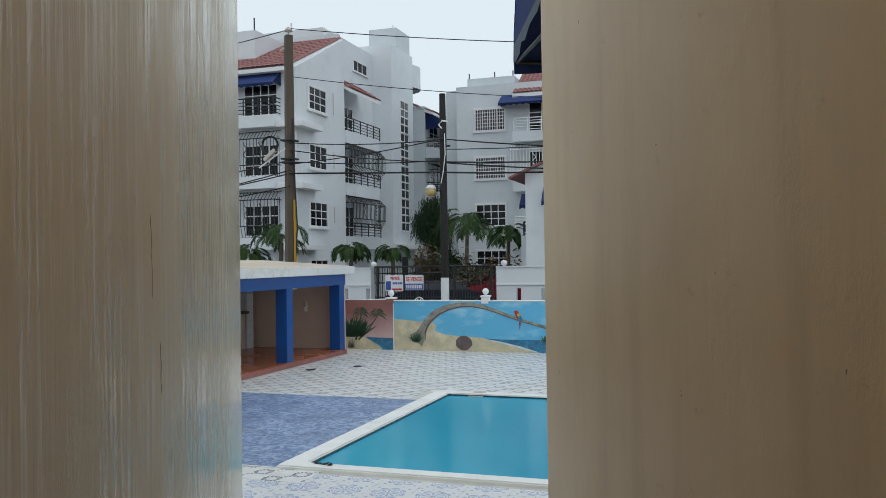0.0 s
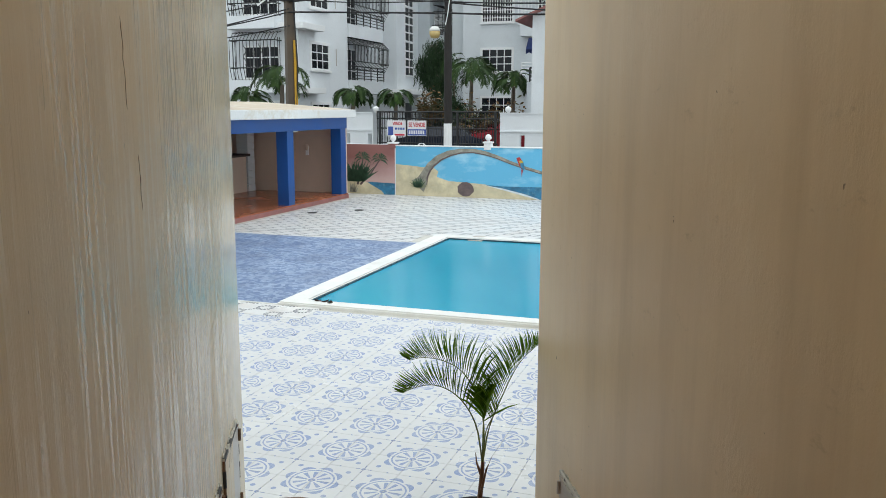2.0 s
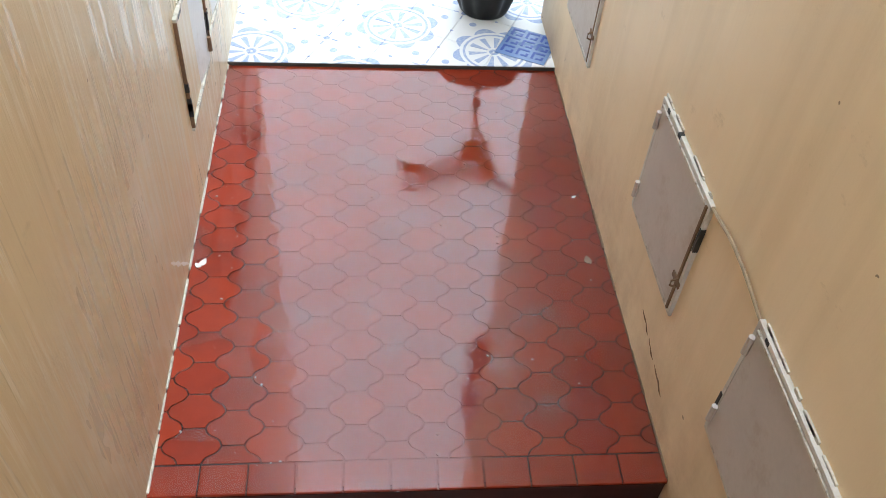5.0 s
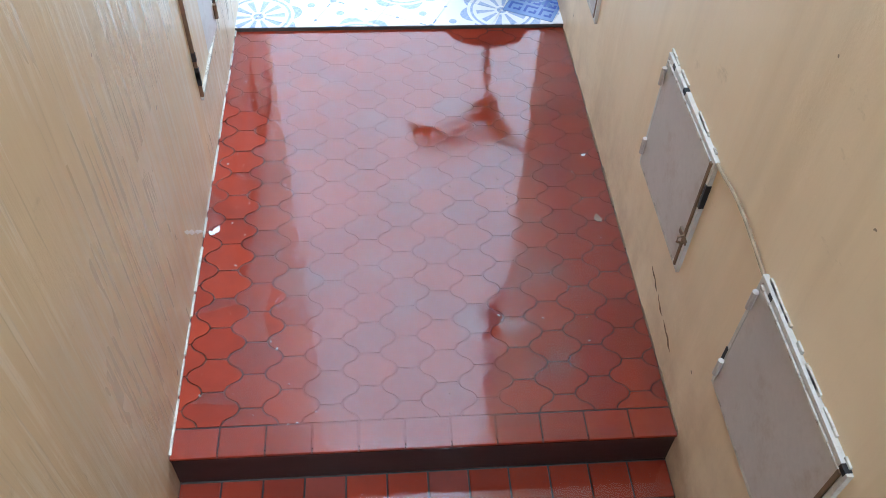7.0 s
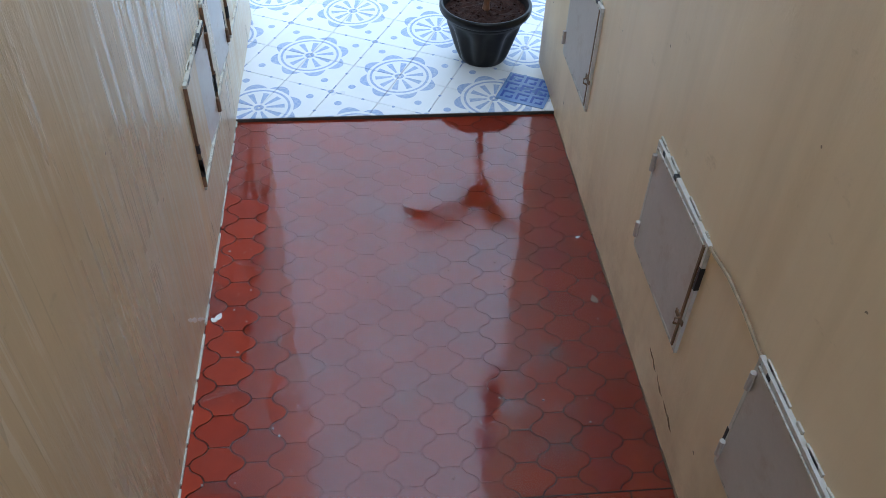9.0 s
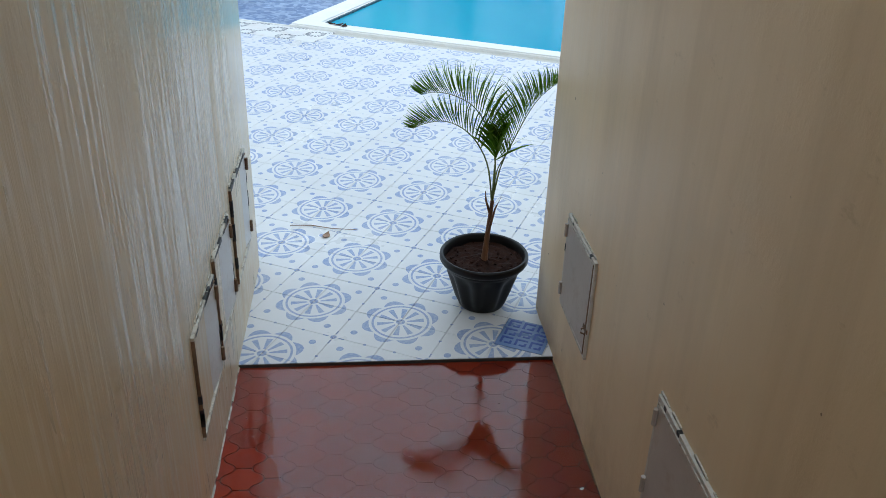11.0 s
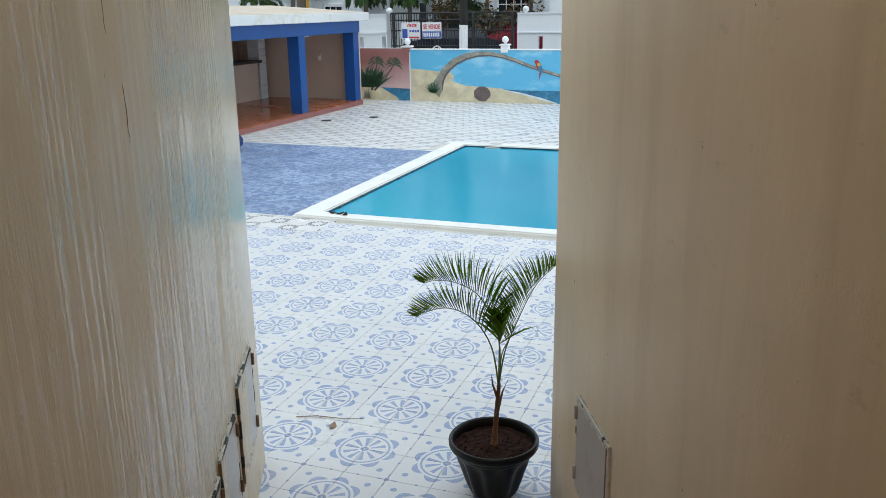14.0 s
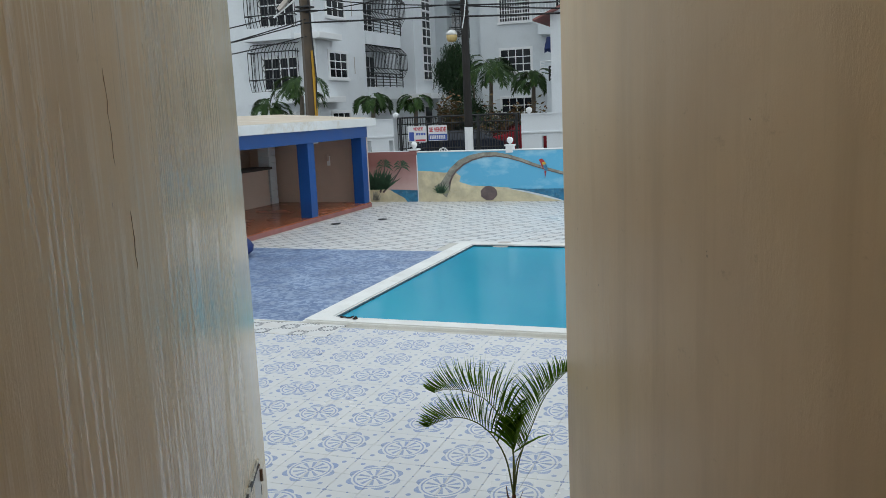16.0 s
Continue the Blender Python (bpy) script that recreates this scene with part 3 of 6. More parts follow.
# ---- wall hatches ----
def hatch(y0, y1, z0, z1, side, open_deg, hinge_far, rusty):
    """A small metal meter hatch: chipped filler round it, angle-iron rim, sheet door with two hinges and a hasp."""
    x = XR if side > 0 else XL
    into = -side
    h = thing("wall_hatch", "small grey metal meter hatch in rusty angle-iron rim, " + ("standing ajar" if open_deg > 3 else "closed"), "wall hatch",
              Matrix.Translation((x, (y0 + y1) / 2, z0)), "meter hatches along the passage")
    w, t = (y1 - y0) / 2, z1 - z0
    edge = 0.016
    rim = "caulk" if rusty else "rimpaint"

    def slab(y_0, y_1, z_0, z_1, d0, d1, bev=0.002, bm=None):
        xa, xb = sorted((into * d0, into * d1))
        return block(xa, xb, y_0, y_1, z_0, z_1, bev, bm)

    rnd = random.Random(int(y0 * 100))
    part("top_rail", slab(-w, w, t - edge, t, -0.02, 0.016), rim, h)
    part("bottom_rail", slab(-w, w, 0, edge, -0.02, 0.012), "caulk", h, "chipped white filler")
    part("side_rail", slab(-w, -w + (0.010 if rusty else edge), edge, t - edge, -0.02, 0.015), "rust" if rusty else rim, h)
    part("side_rail", slab(w - edge, w, edge, t - edge, -0.02, 0.015), rim, h)
    bm = bmesh.new()
    for k in range(14):
        q = rnd.uniform(-w, w - 0.03)
        slab(q, q + rnd.uniform(0.02, 0.06), t - 0.002, t + rnd.uniform(0.004, 0.012), -0.01, 0.006, 0.0015, bm)
    tagged(part("filler", bm, "caulk", h, "chipped white filler round the rim"), kind="stuff")
    # bare, blackened metal where paint and filler have broken off
    bm = bmesh.new()
    for k in range(9 if rusty else 2):
        q = rnd.uniform(-w, w - 0.06)
        slab(q, q + rnd.uniform(0.02, 0.10 if rusty else 0.03), t - rnd.uniform(0.014, 0.024 if rusty else 0.017), t - rnd.uniform(-0.003, 0.006), 0.0, 0.0175, 0.001, bm)
    for k in range(6 if rusty else 1):
        q, e = rnd.uniform(0.02, t - 0.12), rnd.choice((-w, w - 0.010))
        slab(e - 0.002, e + 0.011, q, q + rnd.uniform(0.03, 0.10), 0.0, 0.0172, 0.001, bm)
    tagged(part("bare_patch", bm, "iron", h, "blackened chips in the painted rim"), kind="stuff")
    # the door turns on its hinge side
    hy = (w - edge) if hinge_far else (-w + edge)
    sgn = -1 if hinge_far else 1
    door = thing("door", "", "", Matrix.Translation((into * 0.010, hy, 0)) @ Matrix.Rotation(radians(open_deg) * sgn * -into * -1, 4, "Z"))
    door.parent = h
    y_a, y_b = sorted((sgn * 0.003, sgn * (2 * (w - edge) - 0.004)))
    leaf = part("leaf", slab(y_a, y_b, edge + 0.003, t - edge - 0.003, 0.0, 0.006, 0.002), "paleleaf" if rusty else "metal", door, "thin grey sheet-metal leaf")
    part("lip", slab(*sorted((sgn * (2 * (w - edge) - 0.014), sgn * (2 * (w - edge) - 0.002))), edge + 0.003, t - edge - 0.003, 0.006, 0.014, 0.002), "rust", door)
    part("lip", slab(y_a, y_b, t - edge - 0.014, t - edge - 0.004, 0.006, 0.012, 0.002), "caulk" if not rusty else "rust", door)
    for zh in (0.10, t - 0.09):
        part("hinge", tube([(into * 0.022, hy, zh - 0.035), (into * 0.022, hy, zh + 0.035)], 0.010, 8), "metal" if not rusty else "rust", h, "barrel hinge")
    zc = t * 0.30
    ye = sgn * (2 * (w - edge) - 0.02)
    bm = slab(*sorted((ye - sgn * 0.03, ye + sgn * 0.04)), zc - 0.012, zc + 0.012, 0.008, 0.014, 0.003)
    tube([(into * 0.014, ye + sgn * 0.02, zc - 0.02), (into * 0.034, ye + sgn * 0.02, zc - 0.01), (into * 0.034, ye + sgn * 0.02, zc + 0.012), (into * 0.014, ye + sgn * 0.02, zc + 0.02)], 0.004, 6, bm)
    part("hasp", bm, "rust", door, "rusty hasp and staple")
    return h


hatch(3.00, 3.54, 0.398, 0.93, 1, 0.8, True, False)
hatch(1.52, 2.075, 0.398, 0.91, 1, 0.5, True, False)
hatch(0.51, 1.085, 0.40, 0.918, 1, 0.5, True, False)
hatch(3.80, 4.375, 0.375, 0.965, -1, 7.0, True, True)
hatch(3.17, 3.65, 0.385, 0.893, -1, 3.5, True, True)
hatch(2.60, 3.12, 0.322, 0.846, -1, 4.5, True, True)

cable = thing("wall_cable", "thin paint-spattered cable looping between two hatches on the wall", "cable", Matrix.Translation((XR - 0.008, 1.52, 0.90)))
part("cord", tube([(0, 0, 0.006), (-0.004, -0.06, 0.018), (-0.005, -0.13, 0.032), (-0.006, -0.18, 0.038), (-0.005, -0.27, 0.035), (-0.004, -0.34, 0.026), (0, -0.43, 0.006)], 0.006, 6), "cord", cable)

crack = thing("wall_crack", "dark jagged crack in the paint near the wall foot", "crack", Matrix.Translation((XR, 1.4, 0.14)))
rnd = random.Random(31)
for y0, y1, z0 in ((0.32, 0.22, 0.060), (0.20, 0.12, 0.030), (0.10, -0.02, 0.012)):
    pts = [(0.0, y0 + (y1 - y0) * k / 5, z0 - 0.006 * k + rnd.uniform(-0.007, 0.007)) for k in range(6)]
    part("chip", tube(pts, [0.001] + [rnd.uniform(0.002, 0.005) for _ in range(4)] + [0.001], 5), "rust", crack)
crack = thing("wall_crack", "hairline vertical crack in the streaked gloss paint", "crack", Matrix.Translation((XL, 2.25, 2.6)))
for y0, z0, z1 in ((-0.055, 0.44, 0.17), (0.07, 0.03, -0.15)):
    n = 9
    pts = [(0.0, y0 + 0.02 * (k / n) + rnd.uniform(-0.006, 0.006), z0 + (z1 - z0) * k / n) for k in range(n + 1)]
    part("crack_line", tube(pts, [0.0006] + [rnd.uniform(0.0010, 0.0022) for _ in range(n - 1)] + [0.0006], 4), "rust", crack)
smear = thing("wall_smear", "white chalky smear running down the wall foot", "smear", Matrix.Translation((XL, 2.06, 0.10)))
bm = bmesh.new()
for k, (y0, z0, r) in enumerate(((-0.10, 0.10, 0.010), (-0.05, 0.045, 0.014), (0.02, -0.03, 0.011), (0.06, -0.07, 0.007))):
    tube([(0.0, y0 - 0.03, z0 + 0.035), (0.0006, y0, z0), (0.0, y0 + 0.03, z0 - 0.035)], [r * 0.3, r, r * 0.3], 6, bm)
bmesh.ops.scale(bm, vec=(0.12, 1, 1), verts=bm.verts[:])
part("streak", bm, "petal", smear)



# ---- courtyard: ground, slab, pool ----
POOL = (-5.80, 4.2, 9.90, 16.85)
RIM = 0.36
INNER = (POOL[0] + RIM, POOL[1] - RIM, POOL[2] + RIM * 0.75, POOL[3] - RIM)


def ring_of(outer, inner, z0, z1):
    """A flat slab with a rectangular hole."""
    bm = bmesh.new()
    def corner(r, z):
        return [bm.verts.new((x, y, z)) for x, y in ((r[0], r[2]), (r[1], r[2]), (r[1], r[3]), (r[0], r[3]))]
    ob, ib, ot, it = corner(outer, z0), corner(inner, z0), corner(outer, z1), corner(inner, z1)
    for i in range(4):
        j = (i + 1) % 4
        bm.faces.new((ot[i], ot[j], it[j], it[i]))
        bm.faces.new((ob[j], ob[i], ib[i], ib[j]))
        bm.faces.new((ob[i], ob[j], ot[j], ot[i]))
        bm.faces.new((ib[j], ib[i], it[i], it[j]))
    return bm


setting("ground", ring_of((-900, 900, -900, 1500), INNER, -1.0, -0.65), "ground", "dull ground beyond the courtyard", "ground", YARD)

# slab under the tiles: two pieces, so that it ends at the sill of the passage
bm = ring_of((-30, 22, 8.6, 24.9), (INNER[0] - 0.1, INNER[1] + 0.1, INNER[2] - 0.1, INNER[3] + 0.1), -0.4, -0.008)
pavement = setting("pavement", bm, "deckgrout", "white glazed courtyard tiles printed with blue wheels", "pavement", YARD)
near = [(-30, -14), (22, -14), (22, 8.6), (-30, 8.6)]
world_poly = [tuple(yard(a, b).xy) for a, b in near]
world_poly = clip(world_poly, 0, -1, -Y_SILL)
setting("pavement_base", prism(world_poly, -0.4, -0.008), "deckgrout", "pale grout bed below the courtyard tiles", "pavement")

bm = ring_of(POOL, INNER, -0.4, 0.052)
bmesh.ops.bevel(bm, geom=[e for e in bm.edges if all(w.co.z > 0 for w in e.verts)], offset=0.02, segments=2, affect="EDGES")
setting("pool_coping", bm, "coping", "rounded white painted coping round the pool", "pool coping", YARD)
bm = block(INNER[0] - 0.02, INNER[1] + 0.02, INNER[2] - 0.02, INNER[3] + 0.02, -1.5, 0.02)
top = [f for f in bm.faces if all(w.co.z > 0 for w in f.verts)]
bmesh.ops.delete(bm, geom=top, context="FACES")
setting("pool_basin", bm, "basin", "turquoise painted pool basin", "pool", YARD)
bm = block(INNER[0] - 0.01, INNER[1] + 0.01, INNER[2] - 0.01, INNER[3] + 0.01, -1.48, 0.004)
pool_water = setting("pool_water", bm, "poolwater", "still turquoise pool water", "water", YARD)
pool_water.visible_shadow = False
# tile line under the coping, darkened to stand in for the shade there
M["waterline_shade"] = surf("shaded_waterline_tile", (0.012, 0.06, 0.09), 0.3, 0.4, 6)
setting("pool_waterline", ring_of((INNER[0] + 0.002, INNER[1] - 0.002, INNER[2] + 0.002, INNER[3] - 0.002), (INNER[0] + 0.03, INNER[1] - 0.03, INNER[2] + 0.01, INNER[3] - 0.04), -0.01, 0.032), "waterline_shade", "dark tile line with the coping's shade painted in", "trim", YARD)
sk = thing("pool_skimmer", "small grey skimmer lid on the pool edge", "skimmer", YARD @ Matrix.Translation((-4.82, INNER[3] - 0.02, 0.0)))
part("mouth", block(-0.16, 0.16, -0.06, 0.0, -0.06, 0.02, 0.01), "metal", sk)
part("lid", prism([(0.14 * math.cos(k * 0.393), 0.26 + 0.10 * math.sin(k * 0.393)) for k in range(16)], 0.047, 0.061, 0.01, 0.004), "metal", sk)

bm = block(-16, POOL[0], 9.93, 15.8, -0.3, 0.006)
mos = setting("mosaic_deck", bm, "mosaic", "wet blue mosaic deck beside the pool", "pavement", YARD)
bm = bmesh.new()
for k in range(2):
    block(-15.8, POOL[0] - 0.01, 9.92 + 5.86 * k, 9.95 + 5.86 * k, -0.2, 0.010, 0.004, bm)
setting("mosaic_border", bm, "coping", "pale border strip of the mosaic deck", "trim", YARD)


# ---- a pool float on the mosaic ----
fl = thing("pool_float", "navy inflatable pool float with white edge on the mosaic", "pool float", YARD @ Matrix.Translation((-10.42, 14.45, 0.006)))
hull = lathe([(0.40, 0.0), (0.62, 0.03), (0.74, 0.12), (0.76, 0.22), (0.68, 0.34), (0.50, 0.43), (0.25, 0.47), (0.03, 0.48)], 28)
part("hull", hull, "navy", fl)
part("edge_piping", tube([(0.50 + 0.26 * math.cos(k * 0.3), -0.45 + 0.16 * math.cos(k * 0.3), 0.20 + 0.10 * math.sin(k * 0.3)) for k in range(22)], 0.014, 6), "trim", fl, "white piping")


# ---- mural wall ----
MB = 24.75
bm = block(-30, -10.02, MB, MB + 0.2, -0.6, 1.62)
setting("wall_mural_west", bm, "white", "low white wall painted with a pink sunset beach", "wall", YARD)
bm = block(-10.02, 22, MB + 0.01, MB + 0.21, -0.6, 1.57)
setting("wall_mural_east", bm, "white", "low white wall painted with a blue beach scene", "wall", YARD)
bm = block(-10.02, 22, MB - 0.02, MB + 0.24, 1.57, 1.60, 0.008)
setting("wall_cap", bm, "trim", "thin white cap on the mural wall", "trim", YARD)


def paints():
    def sky_blue():
        n = Nodes("mural_sky")
        p = n.place()
        c = n.mix(n.ramp(n.noise(p, 0.8, 5, 0.6, (1, 1, 2.2)), 0.52, 0.72), (0.11, 0.45, 0.70), (0.36, 0.65, 0.80))
        return n.finish(n.mix(n.ramp(n.noise(p, 6, 5, 0.7), 0.58, 0.78, 0, 0.2), c, (0.55, 0.75, 0.82)), 0.6)

    def dusk():
        n = Nodes("mural_dusk")
        p = n.place()
        up = n.math("ADD", n.dot(p, (0, 0, 1)), n.math("MULTIPLY", n.noise(p, 2, 5), 0.5))
        return n.finish(n.mix(n.ramp(up, 0.7, 1.5), (0.58, 0.40, 0.38), (0.30, 0.13, 0.12)), 0.6)

    M.update(m_sky=sky_blue(), m_dusk=dusk(),
             m_sand=surf("mural_sand", (0.68, 0.61, 0.42), 0.6, 0.3, 3, 20, 0.1, stain=(0.40, 0.30, 0.14)), m_sea=surf("mural_sea", (0.03, 0.20, 0.36), 0.6, 0.5, 4, 20, 0.1, stain=(0.30, 0.55, 0.62)),
             m_bark=surf("mural_bark", (0.34, 0.33, 0.28), 0.6, 0.6, 5, 25, 0.1, stain=(0.14, 0.12, 0.09)), m_shrub=surf("mural_shrub", (0.30, 0.34, 0.20), 0.6, 0.4, 8), m_leaf=surf("mural_leaf", (0.05, 0.12, 0.07), 0.6, 0.5, 8), m_stone=surf("mural_stone", (0.15, 0.11, 0.11), 0.6, 0.4, 6),
             m_red=surf("mural_red", (0.45, 0.04, 0.04), 0.6), m_yellow=surf("mural_yellow", (0.6, 0.42, 0.05), 0.6), m_foam=surf("mural_foam", (0.65, 0.75, 0.78), 0.6, 0.2, 5))


paints()


def on_wall(layer, shift=0.0):
    return lambda x, z: (x, MB - 0.002 - 0.003 * layer + shift, z)


def ribbon(points, widths, at):
    bm = bmesh.new()
    sides = []
    for i, (x, z) in enumerate(points):
        x0, z0 = points[max(i - 1, 0)]
        x1, z1 = points[min(i + 1, len(points) - 1)]
        d = Vector((x1 - x0, z1 - z0)).normalized()
        w = widths[i] / 2
        sides.append((bm.verts.new(at(x - d.y * w, z + d.x * w)), bm.verts.new(at(x + d.y * w, z - d.x * w))))
    for (a, b), (c, d) in zip(sides, sides[1:]):
        bm.faces.new((a, b, d, c))
    return bm


def blades(cx, cz, n, size, spread, at, rnd):
    bm = bmesh.new()
    for k in range(n):
        g = math.radians(90 + rnd.uniform(-spread, spread))
        r = size * rnd.uniform(0.6, 1)
        w = 0.1 * size
        px, pz = cx + rnd.uniform(-0.3, 0.3) * size, cz
        flat([(px - w * math.sin(g), pz + w * math.cos(g) * 0.5), (px + w * math.sin(g), pz - w * math.cos(g) * 0.5), (px + r * math.cos(g), pz + r * math.sin(g))], at, bm)
    return bm


rnd = random.Random(5)
mural = thing("mural_beach", "painted beach mural with arching palm trunk, sand and sea", "mural", YARD)
A = lambda k: on_wall(k, 0.01)
part("painted_sky", flat([(-10.0, 0.0), (21, 0.0), (21, 1.565), (-10.0, 1.565)], A(0)), "m_sky", mural)
sand = [(-10.0, 0.0), (-10.0, 0.99), (-9.6, 0.97), (-9.1, 0.92), (-8.75, 0.93), (-8.55, 0.80), (-8.6, 0.62), (-8.2, 0.50), (-7.6, 0.47), (-7.0, 0.43), (-6.4, 0.30), (-5.8, 0.16), (-5.2, 0.0)]
part("painted_sand", flat(sand, A(1)), "m_sand", mural)
part("painted_sea", flat([(-7.05, 0.41), (-6.3, 0.385), (-4, 0.40), (21, 0.40), (21, 0.0), (-5.2, 0.0), (-5.8, 0.15), (-6.4, 0.29)], A(2)), "m_sea", mural)
part("painted_foam", ribbon([(-7.1, 0.42), (-6.4, 0.29), (-5.8, 0.15), (-5.3, 0.02)], [0.01, 0.05, 0.06, 0.03], A(3)), "m_foam", mural)
part("painted_trunk", ribbon([(-9.25, 0.30), (-9.08, 0.50), (-8.98, 0.72), (-8.82, 0.98), (-8.55, 1.22), (-8.2, 1.38), (-7.8, 1.46), (-7.4, 1.47), (-7.0, 1.40), (-6.6, 1.28), (-6.2, 1.13), (-5.7, 0.97), (-5.0, 0.78), (-4.2, 0.60)],
                             [0.55, 0.36, 0.26, 0.22, 0.19, 0.16, 0.13, 0.12, 0.11, 0.10, 0.09, 0.08, 0.08, 0.08], A(4)), "m_bark", mural)
part("painted_trunk_edge", ribbon([(-8.93, 0.34), (-8.92, 0.60), (-8.83, 0.80), (-8.68, 0.98), (-8.45, 1.16), (-8.15, 1.30), (-7.8, 1.39), (-7.4, 1.41), (-7.0, 1.345), (-6.6, 1.23), (-6.2, 1.085), (-5.7, 0.93), (-5.0, 0.74), (-4.2, 0.56)],
                                  [0.02, 0.05, 0.055, 0.055, 0.05, 0.045, 0.04, 0.035, 0.03, 0.03, 0.03, 0.025, 0.02, 0.02], A(4.5)), "m_stone", mural)
part("painted_shrub", blades(-9.2, 0.26, 40, 0.30, 80, A(4.8), rnd), "m_shrub", mural)
part("painted_grass", blades(-9.25, 0.28, 26, 0.36, 65, A(5), rnd), "m_leaf", mural)
part("painted_grass", blades(-5.0, 0.34, 12, 0.3, 65, A(5), rnd), "m_leaf", mural)
part("painted_stone", flat([(-7.64 + 0.27 * math.cos(k * 0.4) * (1 + 0.06 * math.sin(3 * k)), 0.26 + 0.23 * math.sin(k * 0.4)) for k in range(16)], A(5)), "m_stone", mural)
part("painted_bird", flat([(-6.02, 1.27), (-5.92, 1.30), (-5.82, 1.18), (-5.76, 1.0), (-5.84, 0.92), (-5.93, 1.05)], A(6)), "m_red", mural)
part("painted_wing", flat([(-5.90, 1.14), (-5.80, 1.15), (-5.74, 0.95), (-5.80, 0.90), (-5.88, 1.0)], A(7)), "m_sea", mural)
part("painted_feather", flat([(-5.93, 1.19), (-5.83, 1.20), (-5.80, 1.13), (-5.91, 1.11)], A(8)), "m_yellow", mural)
part("painted_tail", flat([(-5.86, 0.92), (-5.80, 0.92), (-5.84, 0.70)], A(6)), "m_red", mural)

dusk = thing("mural_sunset", "painted pink sunset mural with small palms and agave", "mural", YARD)
A = lambda k: on_wall(k)
part("painted_sky", flat([(-14, 0.0), (-10.03, 0.0), (-10.03, 1.61), (-14, 1.61)], A(0)), "m_dusk", dusk)
part("painted_sand", flat([(-14, 0.0), (-14, 0.46), (-11.75, 0.46), (-11.2, 0.42), (-10.9, 0.36), (-10.5, 0.12), (-10.4, 0.0)], A(1)), "m_sand", dusk)
part("painted_sea", flat([(-11.0, 0.40), (-10.03, 0.37), (-10.03, 0.0), (-10.4, 0.0), (-10.5, 0.12), (-10.9, 0.33)], A(2)), "m_sea", dusk)
for cx, cz, bx in ((-11.15, 1.16, -11.35), (-10.55, 1.12, -11.25)):
    part("painted_trunk", ribbon([(bx, 0.3), ((cx + bx) / 2 + 0.05, 0.7), (cx, cz)], [0.07, 0.05, 0.04], A(3)), "m_stone", dusk)
    bm = bmesh.new()
    for k in range(9):
        g = radians(-20 + 28 * k)
        e = (cx + 0.33 * math.cos(g), cz + 0.27 * math.sin(g) - 0.08)
        m_ = (cx + 0.18 * math.cos(g), cz + 0.19 * math.sin(g) + 0.03)
        flat([(cx, cz), (m_[0] - 0.03 * math.sin(g), m_[1] + 0.03), e, (m_[0] + 0.03 * math.sin(g), m_[1] - 0.03)], A(4), bm)
    part("painted_crown", bm, "m_leaf", dusk)
part("painted_agave", blades(-11.40, 0.42, 60, 0.80, 62, A(5), rnd), "m_leaf", dusk)
part("painted_brush", blades(-11.5, 0.05, 14, 0.35, 50, A(5), rnd), "m_bark", dusk)


def finial(a, base, post_w, mat_post, label):
    t = thing("wall_post", label, "wall post", YARD @ Matrix.Translation((a, MB + 0.10, 0)), "posts on the mural wall")
    part("post", block(-post_w, post_w, -0.14, 0.14, 1.5, base, 0.012), mat_post, t)
    part("cap", block(-post_w - 0.03, post_w + 0.03, -0.17, 0.17, base, base + 0.05, 0.012), "trim", t)
    prof = [(0.05, 0.0), (0.045, 0.03), (0.06, 0.04), (0.115, 0.10), (0.125, 0.16), (0.11, 0.22), (0.06, 0.27), (0.01, 0.285)]
    part("ball", lathe([(r * 0.8, z * 0.8 + base + 0.05) for r, z in prof], 16), "trim", t, "white ball finial")


finial(-10.12, 1.64, 0.12, "m_dusk", "painted square post with white ball finial")
finial(-6.94, 1.70, 0.11, "trim", "white square post with ball finial")

# ---- pavilion ----
PA, PB0, PB1 = -11.12, 8.0, 24.0
pav = thing("pavilion", "open blue-framed pavilion with flat white roof and terracotta floor", "pavilion", YARD)
part("floor_slab", block(-15.6, PA + 0.01, PB0, 23.5, -0.5, 0.14, 0.012), "terra", pav, "glossy terracotta floor")
part("floor_edge", block(PA + 0.01, PA + 0.035, PB0, 23.5, -0.4, 0.11, 0.006), "rooftile", pav, "worn dark red floor edging")
part("back_wall", block(-15.6, -15.4, PB0, 24.6, 0.14, 2.3), "peach", pav)
part("end_wall", block(-15.4, PA - 0.1, 23.5, 23.7, -0.4, 2.3), "peach", pav)
for c0, c1 in ((13.2, 13.55), (19.78, 20.13), (23.06, 23.42)):
    part("column", block(PA - 0.34, PA, c0, c1, 0.1, 2.2, 0.01), "blue", pav, "royal blue square column")
part("beam", block(PA - 0.35, PA + 0.03, PB0, 23.45, 2.15, 2.48, 0.01), "blue", pav, "royal blue beam")
part("beam", block(-15.4, PA - 0.35, 23.1, 23.4, 2.17, 2.46, 0.01), "blue", pav)
bm = block(-15.9, PA + 0.16, PB0 - 0.3, 23.88, 2.48, 2.72, 0.02)
part("roof", bm, "roofslab", pav, "flat white-coated roof slab with beige stains")
bm = bmesh.new()
v0 = [bm.verts.new(p) for p in ((-15.8, PB0, 2.725), (PA + 0.1, PB0, 2.725), (PA + 0.1, 23.9, 2.725), (-15.8, 23.9, 2.725), (-13.4, PB0 + 2, 2.95), (-13.4, 22.3, 2.95))]
for q in ((0, 1, 4), (1, 2, 5, 4), (2, 3, 5), (3, 0, 4, 5)):
    bm.faces.new([v0[i] for i in q])
